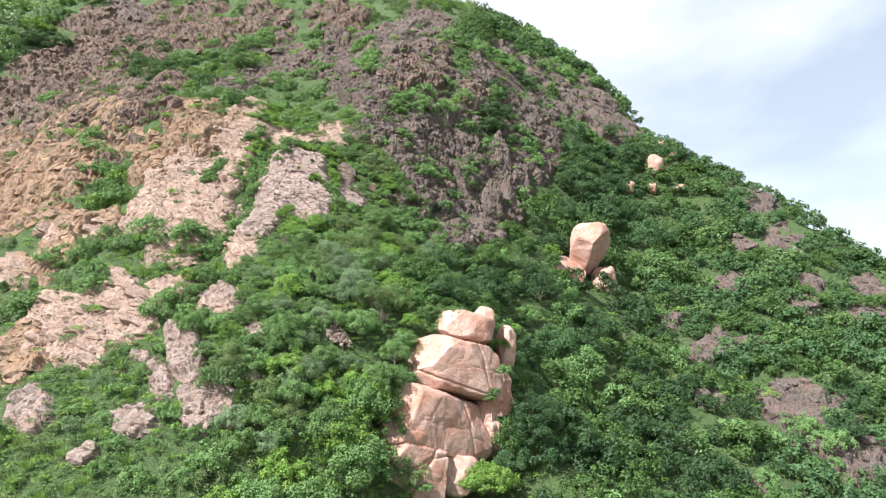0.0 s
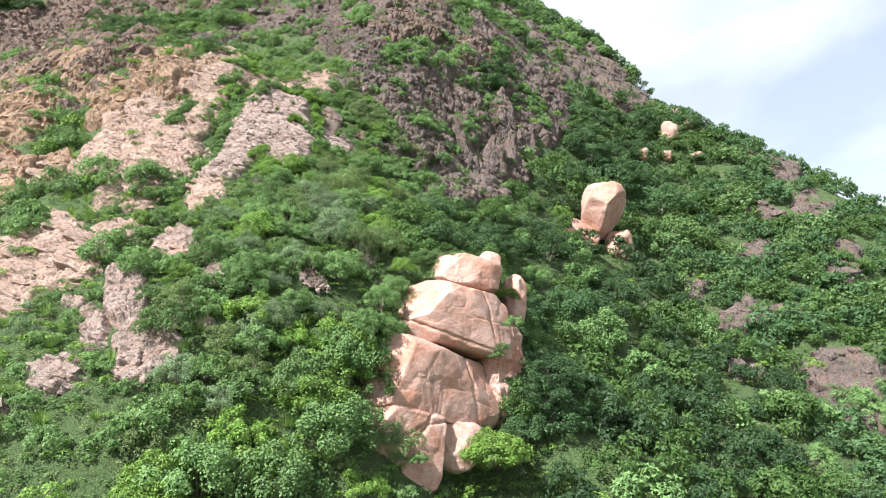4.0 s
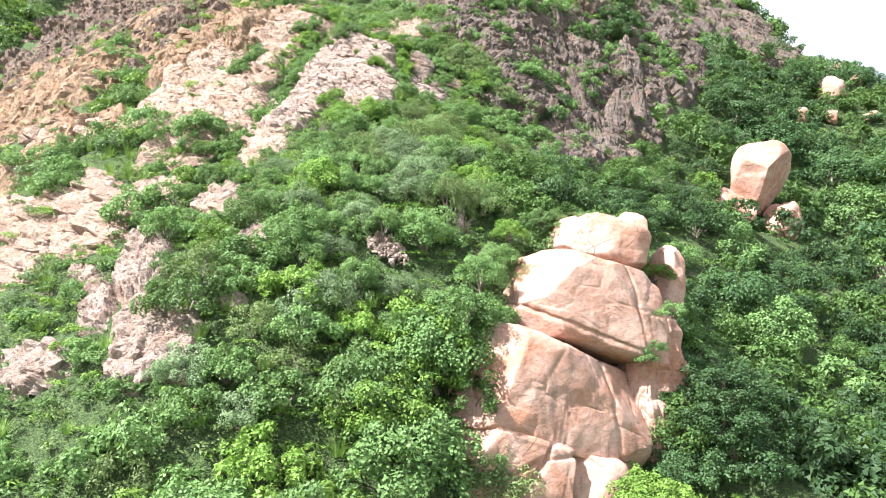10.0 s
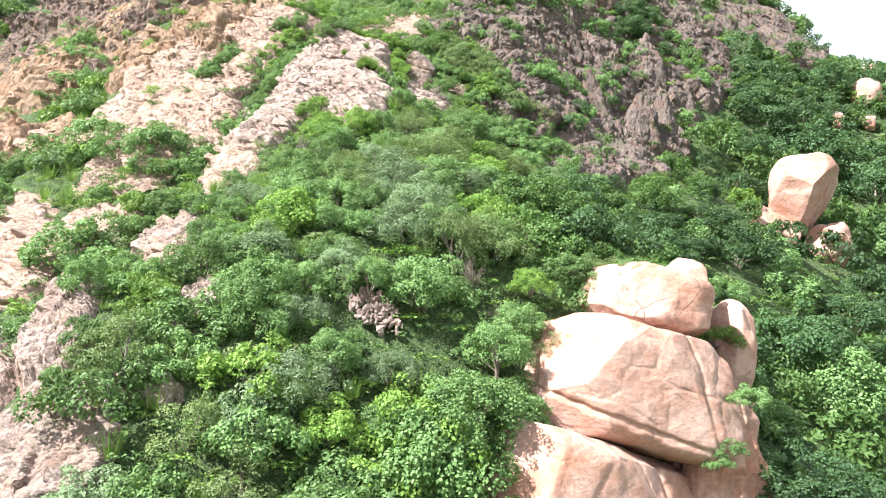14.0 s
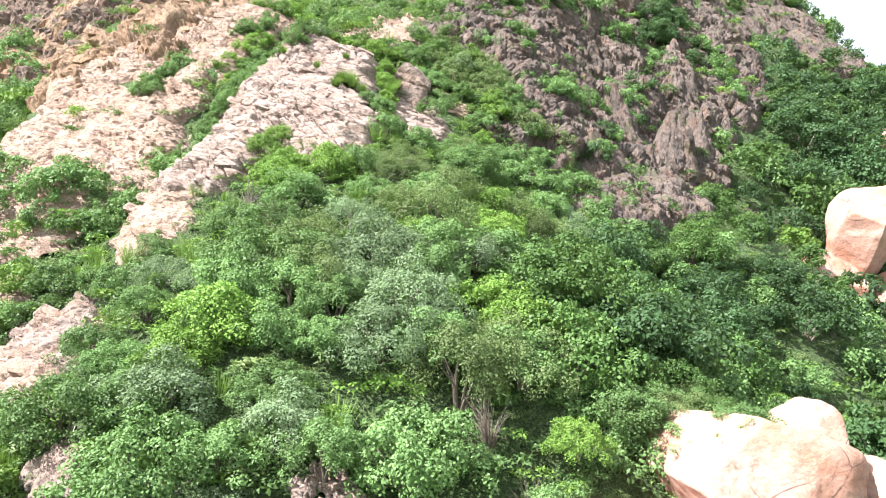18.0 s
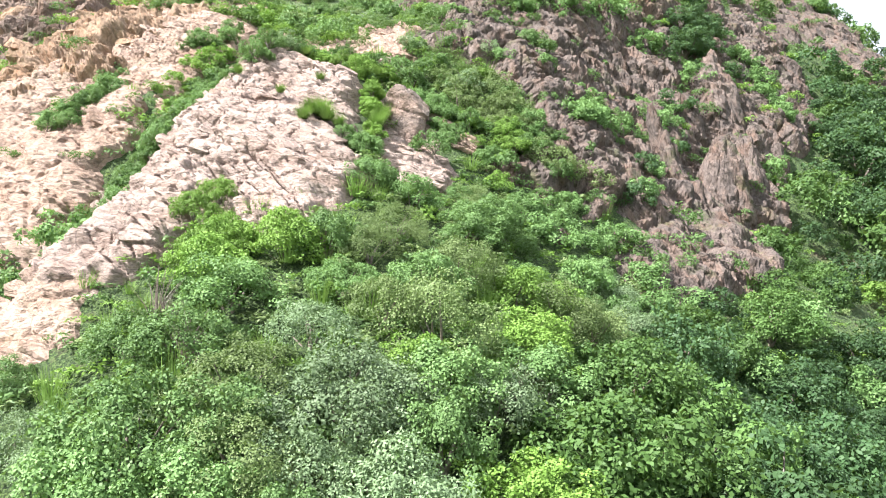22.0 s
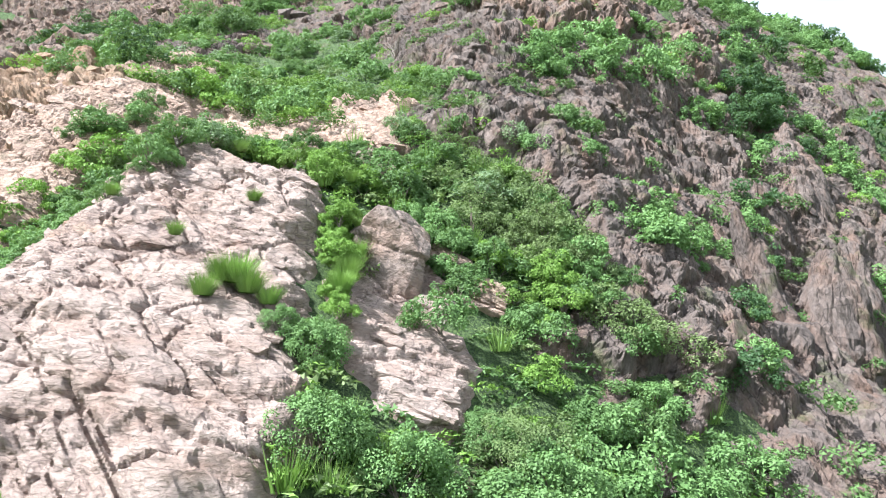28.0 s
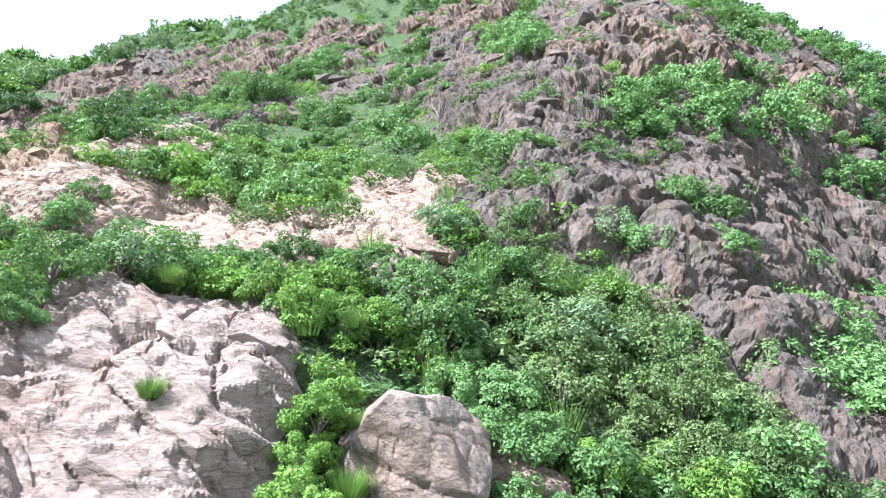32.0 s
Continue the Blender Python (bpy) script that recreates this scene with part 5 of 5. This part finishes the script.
def choose(x, y, u):
    """Kind and radius by the part of the slope."""
    gully = (x > np.where(y > 46, 3 - 0.2 * np.minimum(y - 46, 15), 4)) & (x < 60)
    gully |= (x > -2.5) & (y > 41) & (y < 54)
    w = soft_noise(np.stack([x / 7, y / 7, 0 * x], -1), 3)
    kind = np.where(gully, np.where(u < 0.5, "dark", np.where(u < 0.86, "forest", np.where(u < 0.985, "green", "lime"))),
                    np.where(w > 0.15, np.where(u < 0.22, "silver", "green"), np.where(u < 0.45, "green", np.where(u < 0.7, "lime", np.where(u < 0.92, "olive", "silver")))))
    return kind, gully


x, y = scatter(rng, -23, 9, 29, 71, 1.42)
keep = ~bare(x, y) & ~bare(x, y, 1.5, ("slab",)) & free_of_trees(x, y)
u = rng.random(len(x))
thin = np.where(x < -12, 0.6, 0.97) * np.where(y > 60, 0.75, 1.0)
keep &= rng.random(len(x)) < thin
x, y, u = x[keep], y[keep], u[keep]
kind, gully = choose(x, y, u)
order = np.argsort(np.hypot(x + 5, y - 43))
for k in order[:110]:
    plant(str(kind[k]), float(x[k]), float(y[k]), float(rng.uniform(0.95, 1.6) * (1.3 if gully[k] else 1.0) * (0.68 if x[k] < -12 or y[k] > 56 else 1.0)), float(rng.uniform(0, 360)), int(k), float(rng.uniform(0.8, 1.15)))
left_x, left_y, left_kind = x[order[110:]], y[order[110:]], kind[order[110:]]


def cover(name, label, material, leaf_set):
    ob = new(name, mesh_from(name, leaf_set.reshape(-1, 3), np.arange(len(leaf_set) * 3).reshape(-1, 3), material))
    return tagged(ob, label, "shrubs" if "shrub" in name else "undergrowth", kind="stuff")


def strew(rng, shapes, x, y, r, squash, sink=0.25):
    """Many turned and scaled copies of leaf sets, joined."""
    out = []
    z = height(x, y)
    for k in range(len(x)):
        a = rng.uniform(0, 6.283)
        q = shapes[k % len(shapes)]
        m = np.array(((math.cos(a), math.sin(a), 0), (-math.sin(a), math.cos(a), 0), (0, 0, squash[k]))) * r[k]
        out.append(q @ m + np.array((x[k], y[k], z[k] - sink * r[k])))
    return np.concatenate(out)


# the wider slope
x, y = scatter(rng, -135, 66, 14, 150, 2.4)
crest = y - np.where(x > 10, 150 - 1.2 * x, np.where(x > -30, 138 + 0.2 * (10 - x), 146 + 0.37 * (x + 30)))
inner = (x > -23) & (x < 9) & (y > 29) & (y < 71)
keep = ~bare(x, y, 0.95) & free_of_trees(x, y, 0.6) & ~inner & (crest < 6) & (x > -40 - 1.1 * y + 30)
gul = (x > np.where(y > 46, 3 - 0.2 * np.minimum(y - 46, 15), 4)) & (x < 60)
keep &= rng.random(len(x)) < np.where(gul, 0.98, np.where(y > 60, 0.8, 0.75)) * np.where(x < -75, 0.7, 1)
x, y = x[keep], y[keep]
u = rng.random(len(x))
kind, gully = choose(x, y, u)
radius = rng.uniform(1.0, 1.9, len(x)) * np.where(gully, 1.35, np.where(x < -70, 1.5, np.where(x < -12, 0.8, 0.95)))
x, y, kind = np.concatenate([x, left_x]), np.concatenate([y, left_y]), np.concatenate([kind, left_kind])
radius = np.concatenate([radius, rng.uniform(0.75, 1.35, len(left_x)) * np.where(left_x < -12, 0.7, np.where(left_x > 3, 1.3, 1.0))])
for name in KINDS:
    long, wide, flat, tall, layered = KINDS[name]
    mine = (kind == name)
    close, nearest = np.hypot(x + 3, y - 52) < 30, np.hypot(x + 6, y - 59) < 15
    middle = (x > -80) & (x < 48) & (y > 24) & (y < 118)
    for some, leaves, grow in ((mine & nearest, 2600, 0.95), (mine & close & ~nearest, 1500, 1.35), (mine & ~close & middle, 900, 1.65), (mine & ~close & ~middle, 300, 2.8)):
        if not some.any():
            continue
        shapes = [crown_leaves(np.random.default_rng(50 + k), leaves, 26, long * grow, wide * grow, flat, tall, layered)[0] for k in range(5)]
        cover("shrub_cover", PLANT[name].replace("shrub", "shrubs").replace("tree with", "trees with"), LEAF[name], strew(rng, shapes, x[some], y[some], radius[some], rng.uniform(0.8, 1.2, some.sum())))

for name in KINDS:
    rows = [along(rng, *row[1:]) for row in COPSE_EAST + COPSE_A + COPSE_B + COPSE_C + COPSE_D + COPSE_E if row[0] == name]
    rows += [(np.array([x]), np.array([y]), np.array([r])) for kind, x, y, r in TREES if kind == name and y >= 62 and r <= 1.7]
    if rows:
        x, y, r = (np.concatenate(q) for q in zip(*rows))
        long, wide, flat, tall, layered = KINDS[name]
        shapes = [crown_leaves(np.random.default_rng(60 + k), 1700, 30, long * 1.2, wide * 1.2, flat, tall, layered)[0] for k in range(5)]
        sink = np.where(bare(x, y, 0.8), -0.3, 0.25)
        for deep in (-0.3, 0.25):
            some = sink == deep
            if some.any():
                cover("shrub_cover", PLANT[name].replace("shrub", "shrubs").replace("tree with", "trees with"), LEAF[name], strew(rng, shapes, x[some], y[some], r[some], rng.uniform(0.8, 1.2, some.sum()), deep))

# low herbs and grass between the shrubs
x, y = scatter(rng, -44, 30, 24, 90, 1.15)
x2, y2 = scatter(rng, -24, 8, 28, 70, 0.72)
x, y = np.concatenate([x, x2]), np.concatenate([y, y2])
keep = ~bare(x, y, 0.75, None, False) & (np.hypot((x + 5.85) / 1.0, (y - 38.8) / 0.7) > 1)
x, y = x[keep], y[keep]
shapes = [crown_leaves(np.random.default_rng(80 + k), 130, 14, 0.19, 0.115, 0.5, 0.8, 0.1, 0.3)[0] for k in range(6)]
half = rng.random(len(x))
for some, name in ((half < 0.45, "green"), ((half >= 0.45) & (half < 0.8), "lime"), (half >= 0.8, "olive")):
    cover("herb_cover", "low leafy herbs covering the slope between shrubs", LEAF[name], strew(rng, shapes, x[some], y[some], rng.uniform(0.4, 0.8, some.sum()), rng.uniform(0.5, 0.9, some.sum()), 0.1))


def tuft(rng, blades, tall, wide=0.05):
    a = rng.uniform(0, 6.283, blades)
    lean = rng.uniform(0.1, 0.8, blades)
    foot = np.stack([np.cos(a), np.sin(a), 0 * a], -1) * rng.uniform(0, 0.3, blades)[:, None]
    ahead = unit(np.stack([np.cos(a) * lean, np.sin(a) * lean, np.ones(blades)], -1))
    side = np.stack([-np.sin(a), np.cos(a), 0 * a], -1)
    return leaf_shapes(foot, ahead, side, tall * rng.uniform(0.6, 1.2, blades), np.full(blades, wide))


x, y = scatter(rng, -34, 6, 28, 70, 0.9)
w = soft_noise(np.stack([x / 6, y / 6, 0 * x], -1), 9)
keep = ~bare(x, y, 0.7) & (rng.random(len(x)) < np.where(x < -9, 0.75, 0.3) * (0.6 + 0.4 * w))
x, y = x[keep], y[keep]
shapes = [tuft(np.random.default_rng(300 + k), 80, 0.8, 0.032) for k in range(6)]
cover("grass_cover", "long green grass growing in tufts on the slope", LEAF["grass"], strew(rng, shapes, x, y, rng.uniform(0.5, 1.1, len(x)), np.ones(len(x)), 0.03))

# small plants in the joints of the rocks
x, y = scatter(rng, -60, 30, 30, 125, 1.5)
on = bare(x, y, 1.0) & ~bare(x, y, 1.0, ("slab",)) & ~((np.hypot(x - 2, y - 39) < 8) | (np.hypot(x - 15, y - 68) < 6))
w = soft_noise(np.stack([x / 5, y / 5, 0 * x], -1), 19)
pz = np.stack([x, y, height(x, y)], -1)
rib = 1 - np.abs(soft_noise(pz * np.array((0.26, 0.2, 0.06)) + 0.3 * soft_noise(pz / 4, 77)[:, None], 71))
on &= rng.random(len(x)) < np.where(y > 62, 0.48 + 0.9 * np.clip(0.72 - rib, 0, 0.5), 0.26) * (1 + 0.8 * w)
x, y = x[on], y[on]
shapes = [crown_leaves(np.random.default_rng(400 + k), 600, 22, 0.125, 0.08, 0.7, 0.9, 0.1)[0] for k in range(6)]
half = rng.random(len(x))
for some, name in ((half < 0.8, "green"), (half >= 0.8, "lime")):
    cover("ledge_shrub_cover", "small green shrubs rooted in the joints of the rock", LEAF[name], strew(rng, shapes, x[some], y[some], rng.uniform(0.35, 0.85, some.sum()) * np.where(y[some] > 60, 1.3, 1.0), rng.uniform(0.7, 1.0, some.sum()), -0.45))


# ---- scree, tufts on the slab, dry bushes ----
def on_slope(x, y, up=0.0):
    return Vector((x, y, float(height(x, y)) + up))


def scree(x0, y0, rx, ry, count, size, seed, label):
    pick = np.random.default_rng(seed)
    ob = new("scree")
    ob.location = on_slope(x0, y0)
    for k in range(count):
        a, r = pick.uniform(0, 6.283), math.sqrt(pick.uniform(0, 1))
        x, y = x0 + rx * r * math.cos(a), y0 + ry * r * math.sin(a)
        stone = new("stone", blocks["grey" if pick.random() < 0.5 else "slab"][int(pick.integers(5))])
        stone.parent = ob
        g = size * pick.uniform(0.6, 1.5)
        place = on_slope(x, y, 0.06 + 0.12 * (1 - r) + pick.uniform(0, 0.08)) - ob.location
        stone.matrix_local = Matrix.Translation(place) @ Euler(pick.uniform(-1.5, 1.5, 3)).to_matrix().to_4x4() @ Matrix.Diagonal((g * 1.4, g * 1.1, g * 0.5, 1))
    return tagged(ob, label, "scree")


scree(-5.85, 38.8, 0.9, 0.5, 110, 0.12, 5, "heap of loose pale grey stones between shrubs")
scree(-12.0, 61.8, 0.9, 0.5, 40, 0.15, 6, "small heap of dark loose stones among grass")

turf = [mesh_from("blades", tuft(np.random.default_rng(500 + k), 700, 1.0, 0.022).reshape(-1, 3), np.arange(2100).reshape(-1, 3), LEAF["grass"]) for k in range(3)]
for k, (x, y, r) in enumerate([(-12.35, 53.6, 0.5), (-12.1, 53.75, 0.6), (-11.8, 53.7, 0.5), (-11.4, 53.75, 0.4), (-12.4, 53.1, 0.45), (-13.9, 54.2, 0.3), (-13.3, 56.3, 0.3), (-11.2, 58.2, 0.4), (-11.05, 57.5, 0.45), (-10.9, 56.8, 0.5), (-10.75, 56.1, 0.5), (-10.6, 55.4, 0.5), (-14.9, 58.2, 0.35), (-16.3, 57.2, 0.4), (-15.9, 54.6, 0.3), (-12.0, 59.4, 0.35), (-17.2, 54.0, 0.45)]):
    ob = new("grass_tuft", turf[k % 3])
    ob.matrix_world = Matrix.Translation(on_slope(x, y, 0.55)) @ pose(0, 0, 0, 0, 0, 70 * k) @ Matrix.Diagonal((r * 1.3, r * 1.3, r, 1))
    tagged(ob, "bright green tuft of long grass in a rock joint", "grass tuft", "grass tufts on the slab")

for k, (x, y, r) in enumerate([(-3.2, 41.3, 1.1), (-2.2, 40.6, 0.9), (-8.6, 61.6, 1.0), (-7.0, 62.8, 1.0), (-12.4, 46.2, 1.2), (-10.9, 45.3, 1.0), (-6.4, 64.5, 1.1), (-4.6, 47.0, 0.9), (-15.4, 74.0, 1.4)]):
    pick = np.random.default_rng(700 + k)
    _, tips = crown_leaves(pick, 10, 60, 0.1, 0.1, 0.9, 1.2)
    sv, sf = stems(pick, tips, 70, 0.012)
    ob = new("dry_bush", mesh_from("dry_bush", sv, sf, BARK, True))
    ob.matrix_world = Matrix.Translation(on_slope(x, y, 0.1)) @ Matrix.Diagonal((r, r, r, 1))
    tagged(ob, "bare grey twigs of a dry bush among green shrubs", "bush", "dry bushes")
